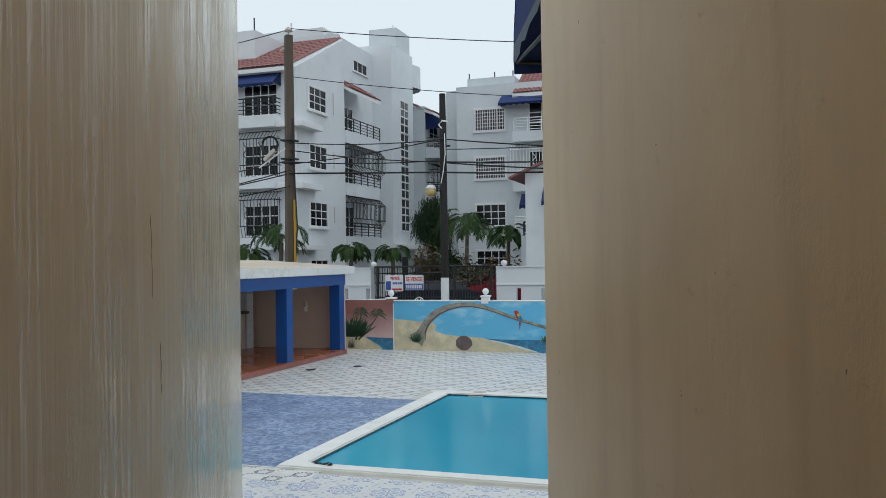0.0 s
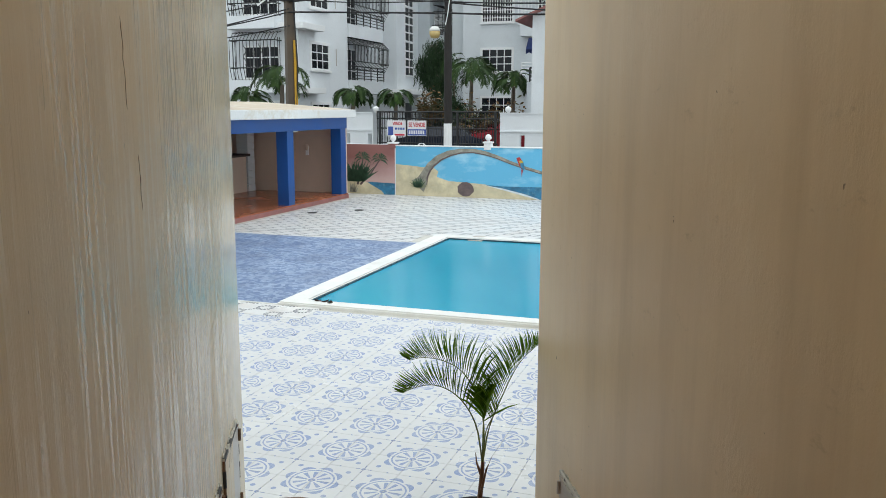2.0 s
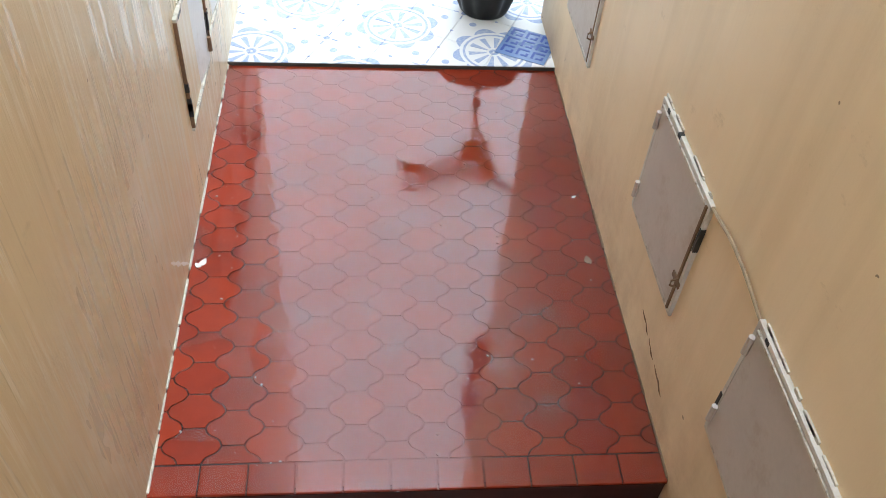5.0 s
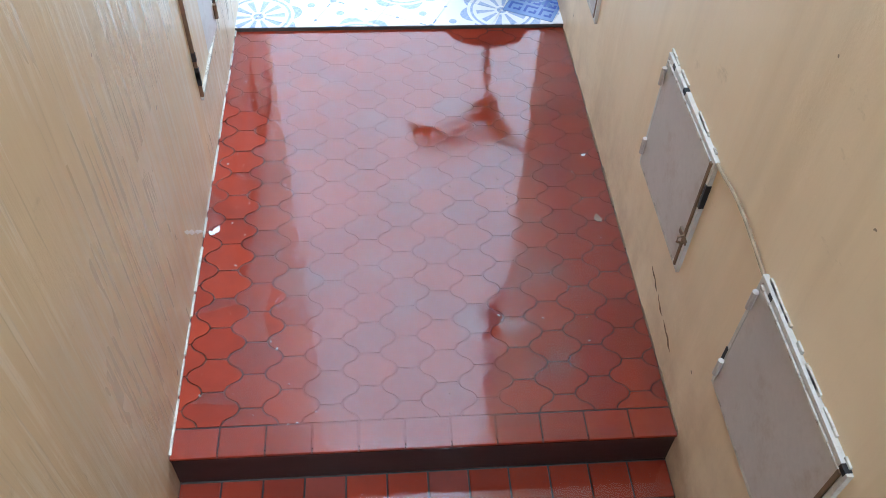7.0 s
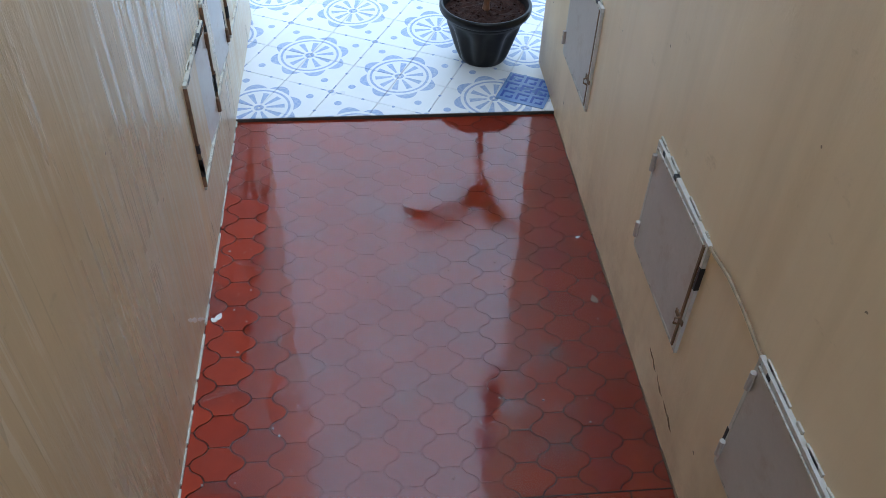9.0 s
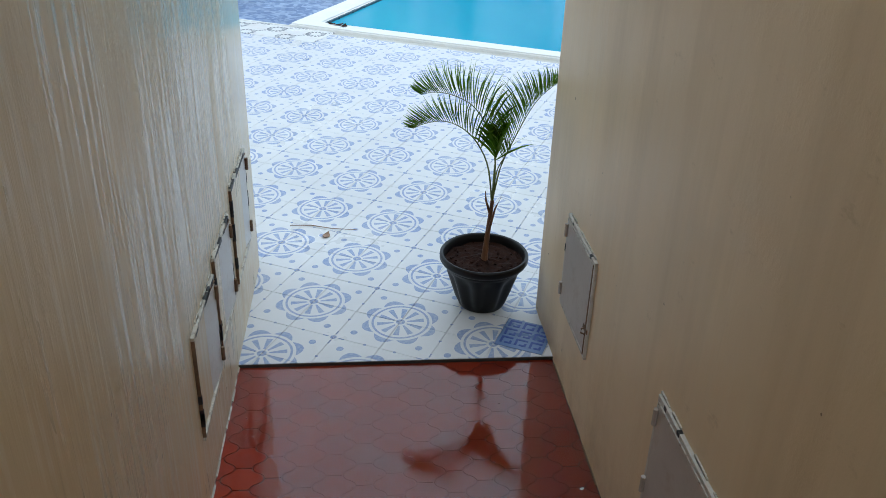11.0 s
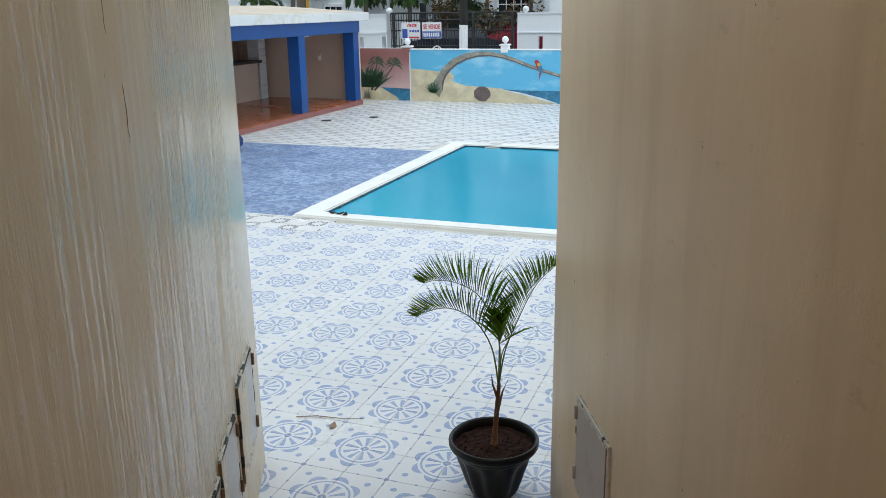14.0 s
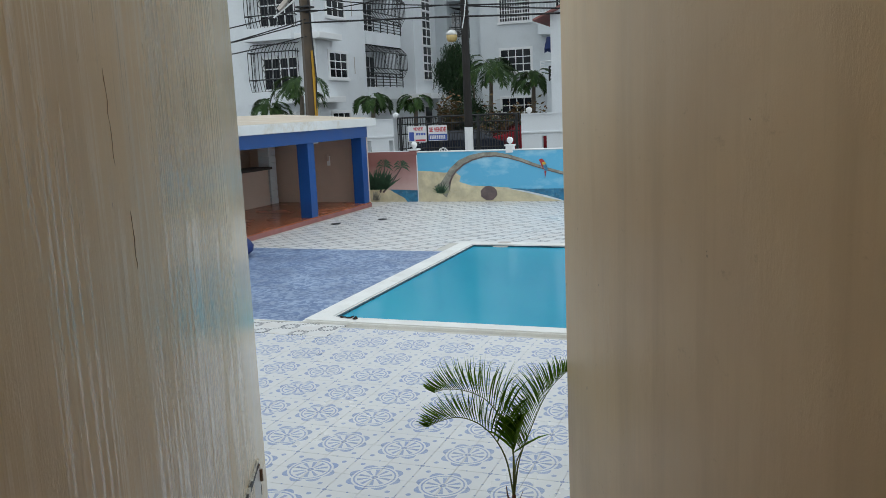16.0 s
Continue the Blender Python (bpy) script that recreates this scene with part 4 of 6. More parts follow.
part("roof_screed", bm, "screed", pav, "stained beige roof screed")
counter = thing("counter", "peach-painted bar counter with dark top under the pavilion", "counter", YARD @ Matrix.Translation((-14.55, 19.6, 0.14)))
part("base", block(-0.35, 0.25, -6.0, 3.2, 0, 1.12, 0.01), "peach", counter)
part("top", block(-0.45, 0.35, -6.05, 3.3, 1.12, 1.2, 0.012), "grout", counter, "dark stone counter top")
pier = thing("tiled_pier", "narrow pale pier of stacked blocks in the pavilion", "pier", YARD @ Matrix.Translation((-14.5, 23.1, 0.14)))
for k in range(9):
    part("block", block(-0.2, 0.2, -0.2, 0.2, k * 0.22, k * 0.22 + 0.212, 0.008), "white2", pier)
sc = thing("wall_sconce", "small pale sconce on the pavilion wall", "sconce", YARD @ Matrix.Translation((-12.5, 23.5, 1.45)))
part("plate", block(-0.05, 0.05, -0.03, 0.0, -0.15, 0.15, 0.006), "trim", sc)
part("shade", lathe([(0.02, 0.0), (0.05, 0.02), (0.06, 0.12), (0.03, 0.2)], 10), "peach", sc).location.y = -0.06
fx = thing("ceiling_fixture", "dark strip fixture under the pavilion beam", "light fixture", YARD @ Matrix.Translation((PA - 0.6, 21.5, 2.17)))
part("tray", block(-0.08, 0.08, -0.5, 0.5, -0.05, 0.31, 0.01), "iron", fx)
part("cover", block(-0.05, 0.05, -0.42, -0.1, -0.09, -0.05, 0.01), "trim", fx)
for a, b in ((-10.33, 19.61), (-9.39, 20.56)):
    d = thing("floor_drain", "small dark round drain grate in the tiles", "drain", YARD @ Matrix.Translation((a, b, 0.004)), "drains in the far paving")
    part("grate", lathe([(0.13, -0.01), (0.13, 0.008), (0.11, 0.012), (0.02, 0.010)], 16), "iron", d)

# ---- awning over a window of the east house ----
aw = thing("window_awning", "torn dark navy canvas awning on the house wall", "awning", Matrix.Translation((1.19, YR, 4.13)))
bm = bmesh.new()
prof = [(0.0, 1.35), (0.25, 1.25), (0.55, 0.98), (0.78, 0.62), (0.88, 0.28), (0.90, 0.10)]
cols = []
for i in range(9):
    x = i * 0.2
    sag = 0.015 * math.sin(i * 1.9)
    cols.append([bm.verts.new((x, y + sag, z)) for y, z in prof] + [bm.verts.new((x, 0.88 + sag, 0.015 * (i % 2)))])
for c0, c1 in zip(cols, cols[1:]):
    for j in range(len(c0) - 1):
        bm.faces.new((c0[j], c1[j], c1[j + 1], c0[j + 1]))
part("canopy", bm, "navy", aw)
M["faded"] = surf("faded_blue_grey_canvas", (0.12, 0.165, 0.22), 0.8, 0.4, 5)
bm = flat([(0.04, 0.35), (0.885, 0.20), (0.875, 0.07), (0.72, 0.10), (0.66, 0.165), (0.56, 0.15), (0.42, 0.215), (0.22, 0.235), (0.06, 0.31)], lambda y, z: (0.002, y, z))
part("torn_strip", bm, "faded", aw, "faded grey-blue torn strip")
bm = flat([(0.0, 1.33), (0.25, 1.23), (0.55, 0.96), (0.78, 0.60), (0.88, 0.26), (0.886, 0.20), (0.04, 0.35), (0.0, 0.36)], lambda y, z: (0.004, y, z))
part("side_panel", bm, "navy", aw, "torn faded side cloth")
part("frame_bar", tube([(0.02, 0.0, 0.08), (0.02, 0.88, 0.08), (1.58, 0.88, 0.08), (1.58, 0.0, 0.08)], 0.014, 6), "iron", aw)


# ---- potted palm ----
def frond_mesh(spine, leaf_len, count, droop, rnd, width=0.012, roll=0.0, lift=0.28, start=0.28):
    """A feather leaf: a tapering rib with two ranks of narrow folded leaflets. Returns rib and leaflets."""
    pts = [Vector(p) for p in spine]

    def along(s):
        k = min(s * (len(pts) - 1), len(pts) - 1.001)
        i = int(k)
        f = k - i
        p0, p1, p2, p3 = pts[max(i - 1, 0)], pts[i], pts[i + 1], pts[min(i + 2, len(pts) - 1)]
        return 0.5 * ((2 * p1) + (p2 - p0) * f + (2 * p0 - 5 * p1 + 4 * p2 - p3) * f * f + (3 * p1 - p0 - 3 * p2 + p3) * f ** 3)

    dense = [along(i / 20) for i in range(21)]
    rib = tube(dense, [min(0.006, 0.009 * width / 0.012) * (1 - 0.8 * i / 20) for i in range(21)], 5)
    bm = bmesh.new()
    for i in range(count):
        s = start + (1 - start) * ((i + 0.5) / count) ** (0.86 if lift < 0.6 else 0.72)
        p = along(s)
        d = (along(min(s + 0.02, 1)) - along(s - 0.02)).normalized()
        flat_side = d.cross(Vector((0, 0, 1)))
        if flat_side.length < 0.2:
            flat_side = Vector((0, 1, 0))
        flat_side = Matrix.Rotation(roll, 3, d) @ flat_side.normalized()
        up = flat_side.cross(d)
        r = leaf_len * (0.45 + 0.55 * math.sin(math.pi * min(1, 0.15 + 0.85 * (s - start) / (1 - start)) ** 0.8) if lift < 0.6 else min(1, 0.65 + 3 * (s - start)) * (1.28 - 0.98 * ((s - start) / (1 - start)) ** 1.7))
        for sgn in (-1, 1):
            q = rnd.uniform(0.85, 1.1) * r
            go = (flat_side * sgn * (0.62 if lift < 0.6 else 0.36) + d * (0.66 if lift < 0.6 else 0.62) + up * lift + Vector([rnd.uniform(-0.08, 0.08) for _ in range(3)])).normalized()
            w = width * rnd.uniform(0.8, 1.15) * (1.15 - 0.5 * s)
            side = go.cross(up).normalized()
            # a strap that leaves the rib forwards, bends outwards and ends in a fine point
            rows = []
            for f, wide in ((0.0, 0.45), (0.3, 1.0), (0.65, 0.8), (1.0, 0.06)):
                c = p + (go * 0.8 + d * 0.2 * (1 - f)) * q * f / 0.9 + Vector((0, 0, -droop * q * f * f))
                e, h = side * w * wide, up * w * wide * 0.5
                rows.append((bm.verts.new(c + e + h), bm.verts.new(c), bm.verts.new(c - e + h)))
            for r0, r1 in zip(rows, rows[1:]):
                bm.faces.new((r0[0], r1[0], r1[1], r0[1])), bm.faces.new((r0[1], r1[1], r1[2], r0[2]))
    return rib, bm


POT = Vector((0.815, 4.20, 0.0))
pot = thing("potted_palm", "young feather palm in a fluted black plastic pot on tiles", "potted plant", Matrix.Translation(POT))
prof = [(0.135, 0.0), (0.145, 0.012), (0.155, 0.05), (0.20, 0.20), (0.235, 0.285), (0.245, 0.30), (0.262, 0.305), (0.270, 0.32), (0.270, 0.345), (0.262, 0.355), (0.250, 0.352), (0.242, 0.33), (0.235, 0.27)]


def flutes(k, z):
    return 0.065 * math.cos(10 * k) * max(0.0, min(1.0, (z - 0.015) / 0.04)) * max(0.0, min(1.0, (0.27 - z) / 0.05)) if z < 0.28 else 0.0


fine_prof = []
for (r0, z0), (r1, z1) in zip(prof, prof[1:]):
    for k in range(3):
        fine_prof.append((r0 + (r1 - r0) * k / 3, z0 + (z1 - z0) * k / 3))
part("pot", lathe(fine_prof + [prof[-1]], 80, flutes), "pot", pot, "fluted black plastic pot")
bm = bmesh.new()
rings = [[bm.verts.new((0.243 * j / 8 * math.cos(k * 0.2618), 0.243 * j / 8 * math.sin(k * 0.2618), 0.300 + 0.016 * noise.noise((j * 0.9, k * 0.7, 3)) + (0.012 if j < 3 else 0))) for k in range(24)] for j in range(1, 9)]
for r0, r1 in zip(rings, rings[1:]):
    for k in range(24):
        bm.faces.new((r0[k], r0[(k + 1) % 24], r1[(k + 1) % 24], r1[k]))
bm.faces.new(rings[0])
part("soil", bm, "soil", pot, "dark crumbly soil")
rnd = random.Random(11)
bm = bmesh.new()
for k in range(60):
    g, r = rnd.uniform(0, 6.28), 0.22 * math.sqrt(rnd.random())
    block(-0.006, 0.006, -0.005, 0.005, 0, 0.008, 0.002, bm, pose(r * math.cos(g), r * math.sin(g), 0.308, rnd.uniform(-40, 40), 0, rnd.uniform(0, 180)) @ Matrix.Scale(rnd.uniform(0.5, 1.3), 4))
tagged(part("crumbs", bm, "soil", pot), kind="stuff")
part("trunk", tube([(0.0, -0.01, 0.29), (0.005, 0.0, 0.34), (0.012, 0.0, 0.45), (0.022, 0.0, 0.58), (0.030, 0.0, 0.70)], [0.026, 0.019, 0.016, 0.014, 0.011], 10), "stem", pot, "slender brown stem")
part("dry_sheath", tube([(0.015, -0.015, 0.50), (0.045, -0.03, 0.66), (0.075, -0.04, 0.74)], [0.010, 0.006, 0.002], 6), "stem", pot)
part("dry_sheath", tube([(0.018, 0.0, 0.62), (-0.008, 0.0, 0.70), (-0.014, 0.0, 0.76)], [0.010, 0.006, 0.002], 6), "stem", pot)
SPLIT = (0.028, 0.0, 0.68)
# spine, leaflet length, pairs, droop of the tips, where along the stalk the leaflets begin
FRONDS = [
    ([SPLIT, (0.040, 0.03, 0.90), (0.015, 0.04, 1.06), (-0.03, 0.04, 1.16), (-0.105, 0.05, 1.26), (-0.213, 0.05, 1.32), (-0.32, 0.05, 1.34), (-0.40, 0.05, 1.325)], 0.265, 42, 0.05, 0.25),
    ([SPLIT, (-0.004, 0.01, 0.90), (-0.07, 0.01, 1.045), (-0.16, 0.01, 1.14), (-0.27, 0.01, 1.185), (-0.375, 0.0, 1.175), (-0.445, 0.0, 1.145)], 0.21, 36, 0.08, 0.27),
    ([SPLIT, (0.060, 0.02, 0.86), (0.095, 0.03, 0.97), (0.141, 0.03, 1.075), (0.204, 0.03, 1.215), (0.27, 0.03, 1.32), (0.36, 0.03, 1.40)], 0.265, 48, 0.04, 0.27),
    ([SPLIT, (0.034, 0.02, 0.88), (0.040, 0.03, 0.96), (0.048, 0.05, 1.04), (0.052, 0.07, 1.10)], 0.25, 20, 0.04, 0.40),
    ([SPLIT, (0.045, 0.0, 0.88), (0.09, 0.0, 0.98), (0.12, 0.0, 1.02)], 0.12, 4, 0.08, 0.6),
]
for spine, ln, cnt, dr, start in FRONDS:
    rib, leaves = frond_mesh(spine, ln * 1.1, cnt, dr, rnd, 0.0092, 0.0, 0.80, start)
    frond = part("frond", leaves, "frond", pot, "narrow glossy green leaflets")
    tagged(frond, kind="stuff")
    part("stalk", rib, "sheath", frond, "thin green-brown leaf stalk")


# ---- small things on the floors ----
def leaf_scrap(x, y, z, size, mat, label, turn):
    t = thing("fallen_leaf", label, "leaf", pose(x, y, z, 0, 0, turn), "scraps on the floor")
    bm = bmesh.new()
    n = 7
    top = [bm.verts.new((size * (i / (n - 1) - 0.5), size * 0.32 * math.sin(math.pi * i / (n - 1)) + 1e-4, 0.003 + 0.18 * size * (i / (n - 1) - 0.5) ** 2 * 4)) for i in range(n)]
    low = [bm.verts.new((size * (i / (n - 1) - 0.5), -size * 0.28 * math.sin(math.pi * i / (n - 1)) - 1e-4, 0.003 + 0.10 * size * (i / (n - 1) - 0.5) ** 2 * 4)) for i in range(n)]
    for i in range(n - 1):
        bm.faces.new((top[i], top[i + 1], low[i + 1], low[i]))
    ext = bmesh.ops.extrude_face_region(bm, geom=bm.faces[:])
    bmesh.ops.translate(bm, vec=(0, 0, 0.0015), verts=[g for g in ext["geom"] if isinstance(g, bmesh.types.BMVert)])
    part("blade", bm, mat, t)


leaf_scrap(-0.555, 2.165, Z_RED + 0.002, 0.045, "petal", "small white petal on the wet floor", 60)
leaf_scrap(-0.572, 2.15, Z_RED + 0.002, 0.035, "petal", "small white petal on the wet floor", 140)
leaf_scrap(1.062, 2.167, Z_RED + 0.002, 0.055, "deadleaf", "pale dry leaf scrap on the wet floor", 100)
leaf_scrap(1.07, 2.57, Z_RED + 0.002, 0.025, "petal", "tiny white scrap on the wet floor", 20)
leaf_scrap(-0.177, 5.135, 0.0, 0.09, "deadleaf", "curled brown dry leaf on the white tiles", 70)
for da, db, tn in ((0.0, 0.0, 20), (0.10, -0.03, 75), (-0.12, 0.02, 140)):
    q = yard(-5.15 + da, 10.10 + db, 0.054)
    leaf_scrap(q.x, q.y, q.z, 0.13, "soil", "dark wet leaf on the pool coping", tn)
tw = thing("twig", "thin dry twig lying on the white tiles", "twig", pose(-0.20, 5.255, 0.006, 0, 0, -12))
part("stick", tube([(-0.25, 0.0, 0), (-0.1, 0.02, 0.004), (0.06, 0.0, 0.002), (0.24, 0.015, 0)], [0.003, 0.004, 0.003, 0.002], 5), "deadleaf", tw)
rnd = random.Random(21)
grit = bmesh.new()
for k in range(130):
    block(-0.005, 0.005, -0.003, 0.003, 0, 0.004, 0.001, grit, pose(rnd.uniform(XL + 0.03, XR - 0.03), rnd.uniform(Y_STEP, Y_SILL), Z_RED + 0.001, 0, 0, rnd.uniform(0, 180)) @ Matrix.Scale(rnd.uniform(0.3, 1.1), 4))
ob = new("floor_grit", mesh_of("floor_grit", grit, "grit"))
tagged(ob, "specks of pale grit scattered on the wet floor", "grit", "", "stuff")


# ---- apartment houses beyond the street ----
def window(parent, face, lo, hi, z0, z1, at, cols, rows, proud=0.06, frame_w=0.16, mull=0.05, grille=False):
    """A cased window on a wall: casing with glazing bars, and one pane in each field. face 'a': in the plane a = at, open to +a; 'b': plane b = at, open to -b."""
    def bx(l, h, z_0, z_1, d0, d1, bm=None, bev=0.0):
        if face == "a":
            return block(at + d0, at + d1, l, h, z_0, z_1, bev, bm)
        return block(l, h, at - d1, at - d0, z_0, z_1, bev, bm)

    def point(l, z, d):
        return (at + d, l, z) if face == "a" else (l, at - d, z)

    bm = bmesh.new()
    loops = []
    for grow, d in ((frame_w, -0.1), (frame_w, proud - 0.012), (frame_w - 0.012, proud), (0.0, proud), (0.0, -0.1)):
        loops.append([bm.verts.new(point(l, z, d)) for l, z in ((lo - grow, z0 - grow), (hi + grow, z0 - grow), (hi + grow, z1 + grow), (lo - grow, z1 + grow))])
    for q0, q1 in zip(loops, loops[1:] + loops[:1]):
        for k in range(4):
            bm.faces.new((q0[k], q0[(k + 1) % 4], q1[(k + 1) % 4], q1[k]))
    bmesh.ops.recalc_face_normals(bm, faces=bm.faces[:])
    w = part("window", bm, "trim", parent, "white-cased window with glazing bars")
    bars = [bx(q - mull / 2, q + mull / 2, z0, z1, -0.1, 0.03) for q in (lo + (hi - lo) * i / cols for i in range(1, cols))]
    bars += [bx(lo, hi, q - mull / 2, q + mull / 2, -0.1, 0.028) for q in (z0 + (z1 - z0) * j / rows for j in range(1, rows))]
    bars.append(bx(lo - frame_w - 0.03, hi + frame_w + 0.03, z0 - frame_w - 0.02, z0 - frame_w * 0.45, proud - 0.02, proud + 0.06))
    for k, bar in enumerate(bars):
        name = "window_sill" if k == len(bars) - 1 else "glazing_bar"
        ob = new(name, mesh_of(name, bar, "trim"))
        ob.parent = w
    for i in range(cols):
        for j in range(rows):
            l, h = lo + (hi - lo) * i / cols, lo + (hi - lo) * (i + 1) / cols
            z_0, z_1 = z0 + (z1 - z0) * j / rows, z0 + (z1 - z0) * (j + 1) / rows
            ob = new("pane", mesh_of("pane", bx(l, h, z_0, z_1, -0.05, 0.006), "glass"))
            ob.parent = w
    if grille:
        bm = bmesh.new()
        k = lo
        while k <= hi + 0.01:
            bx(k - 0.02, k + 0.02, z0 - 0.05, z1 + 0.05, proud + 0.04, proud + 0.07, bm)
            k += 0.16
        for q in (z0 + 0.2, (z0 + z1) / 2, z1 - 0.2):
            bx(lo - 0.05, hi + 0.05, q - 0.02, q + 0.02, proud + 0.03, proud + 0.08, bm)
        g = new("window_grille", mesh_of("window_grille", bm, "trim" if grille == "white" else "iron"))
        g.parent = w


def grille_cage(parent, face, lo, hi, z0, z1, at, out, flare, mat="iron", step=0.20):
    """A barred cage before an opening: uprights that bend back to the wall at the top, with rails; open sides barred too."""
    def pt(l, d, z):
        return (at + d, l, z) if face == "a" else (l, at - d, z)

    bm = bmesh.new()
    n = max(2, round((hi - lo) / step))
    for i in range(n + 1):
        l = lo + (hi - lo) * i / n
        tube([pt(l, out - 0.03, z0), pt(l, out + flare, z0 + (z1 - z0) * 0.25), pt(l, out + flare, z1 - 0.45), pt(l, out * 0.65, z1 - 0.08), pt(l, 0.0, z1)], 0.02, 4, bm)
    for z, d in ((z0, out - 0.03), (z0 + (z1 - z0) * 0.25, out + flare), (z1 - 0.45, out + flare)):
        tube([pt(lo, 0, z), pt(lo, d, z), pt(hi, d, z), pt(hi, 0, z)], 0.028, 4, bm)
    for l in (lo, hi):
        for k in (0.33, 0.66):
            tube([pt(l, out * k, z0), pt(l, out * k, z1 - 0.3)], 0.02, 4, bm)
    for l in (lo + (hi - lo) * 0.35, lo + (hi - lo) * 0.7):
        tube([pt(l + 0.10 * math.sin(j * 1.05), out + flare + 0.01, z0 + (z1 - z0) * (0.3 + 0.04 * j)) for j in range(12)], 0.022, 4, bm)
    part("barred_cage", bm, mat, parent, "black wrought-iron cage")


def railing(parent, face, lo, hi, z0, z1, at, out, mat="iron"):
    def pt(l, d, z):
        return (at + d, l, z) if face == "a" else (l, at - d, z)

    bm = bmesh.new()
    for j in range(5):
        z = z0 + (z1 - z0) * (j + 0.6) / 4.6
        tube([pt(lo, 0, z), pt(lo, out, z), pt(hi, out, z), pt(hi, 0, z)], 0.022 if j < 4 else 0.035, 4, bm)
    n = max(2, round((hi - lo) / 0.9))
    for i in range(n + 1):
        l = lo + (hi - lo) * i / n
        tube([pt(l, out, z0), pt(l, out, z1)], 0.035, 4, bm)
    part("railing", bm, mat, parent, "black iron balcony railing")


def tile_roof(parent, face, lo, hi, d0, z0, d1, z1, at, rows=8):
    """A pitched roof of barrel tiles: curved columns running down the slope, lapped in courses."""
    def pt(l, d, z):
        return (at + d, l, z) if face == "a" else (l, at - d, z)

    bm = bmesh.new()
    n = max(3, round((hi - lo) / 0.28))
    for i in range(n):
        l0 = lo + (hi - lo) * i / n
        w = (hi - lo) / n
        for j in range(rows):
            s0, s1 = j / rows, (j + 1) / rows + 0.15 / rows
            ring0, ring1 = [], []
            for k in range(6):
                g = math.pi * k / 5
                x, h = l0 + w * (0.5 - 0.5 * math.cos(g)), 0.10 * math.sin(g)
                ring0.append(bm.verts.new(pt(x, d0 + (d1 - d0) * s0, z0 + (z1 - z0) * s0 + h + 0.05)))
                ring1.append(bm.verts.new(pt(x, d0 + (d1 - d0) * min(s1, 1), z0 + (z1 - z0) * min(s1, 1) + h + 0.02)))
            for k in range(5):
                bm.faces.new((ring0[k], ring0[k + 1], ring1[k + 1], ring1[k]))
    part("tiled_roof", bm, "rooftile", parent, "faded red barrel-tile roof")
    bm = bmesh.new()
    q = [bm.verts.new(pt(l, d, z)) for l in (lo, hi) for d, z in ((d0, z0), (d1, z1), (d1, z1 - 0.2), (d0, z0 - 0.2))]
    for f in ((0, 1, 2, 3), (7, 6, 5, 4), (0, 4, 5, 1), (1, 5, 6, 2), (2, 6, 7, 3), (3, 7, 4, 0)):
        bm.faces.new([q[i] for i in f])
    part("roof_slab", bm, "trim", parent)


def cloth_awning(parent, face, lo, hi, z_top, z_low, at, out):
    def pt(l, d, z):
        return (at + d, l, z) if face == "a" else (l, at - d, z)

    bm = bmesh.new()
    n = max(4, round((hi - lo) / 0.2))
    rows = [(0.0, z_top), (out * 0.5, z_top - (z_top - z_low) * 0.35), (out, z_low + 0.18)]
    grid = [[bm.verts.new(pt(lo + (hi - lo) * i / n, d, z)) for d, z in rows] + [bm.verts.new(pt(lo + (hi - lo) * i / n, out, z_low + 0.07 * (i % 2)))] for i in range(n + 1)]
    for c0, c1 in zip(grid, grid[1:]):
        for j in range(3):
            bm.faces.new((c0[j], c1[j], c1[j + 1], c0[j + 1]))
    for col in (grid[0], grid[-1]):
        w = bm.verts.new((col[0].co.x, col[0].co.y, z_low + 0.1))
        bm.faces.new((col[0], col[1], col[2], w))
    ext = bmesh.ops.extrude_face_region(bm, geom=bm.faces[:])
    bmesh.ops.translate(bm, vec=(0, 0, 0.015), verts=[g for g in ext["geom"] if isinstance(g, bmesh.types.BMVert)])
    part("awning", bm, "navy", parent, "navy canvas awning with scalloped edge")


A0, B0 = -20.28, 37.42
ap = thing("apartment_house", "four-storey white apartment house with barred balconies and red roof", "apartment house", YARD)
bm = block(-31, A0, B0, 43.1, -0.7, 12.8)
q = [bm.verts.new(p) for p in ((A0, B0, 12.8), (A0, 43.1, 12.8), (A0, 43.1, 15.55), (-31, B0, 12.8), (-31, 43.1, 12.8), (-31, 43.1, 15.55))]
for f in ((0, 1, 2), (5, 4, 3), (0, 2, 5, 3), (1, 4, 5, 2)):
    bm.faces.new([q[i] for i in f])
part("front_wing", bm, "white", ap)
tile_roof(ap, "b", -31, A0 - 0.15, 0.45, 12.75, -5.7, 15.62, B0, 14)
part("stair_tower", block(A0 - 3.5, A0 + 0.05, 50.2, 54.1, -0.7, 17.0), "white", ap)
part("rear_wing", block(-31, A0 - 1.3, 43.12, 50.2, -0.7, 16.4), "white", ap)
part("parapet", block(-31, A0 - 0.4, 43.11, 43.5, 15.0, 15.95), "white2", ap)
part("roof_room", block(-30, -23.7, 39.2, 43.0, 13.2, 15.45), "white", ap)
part("water_tank_room", block(-22.3, -20.35, 51.4, 53.9, 16.9, 18.4), "white2", ap, "grey rooftop room")
for z in (10.0, 6.88, 3.78):
    part("corner_ledge", block(A0 - 1.0, A0 + 0.55, B0 - 0.5, 39.3, z - 0.30, z, 0.02), "trim", ap)
for z0, z1 in ((10.92, 12.05), (7.85, 9.0), (4.78, 5.98), (1.72, 2.93)):
    window(ap, "a", 38.75, 40.65, z0, z1, A0, 3, 3)
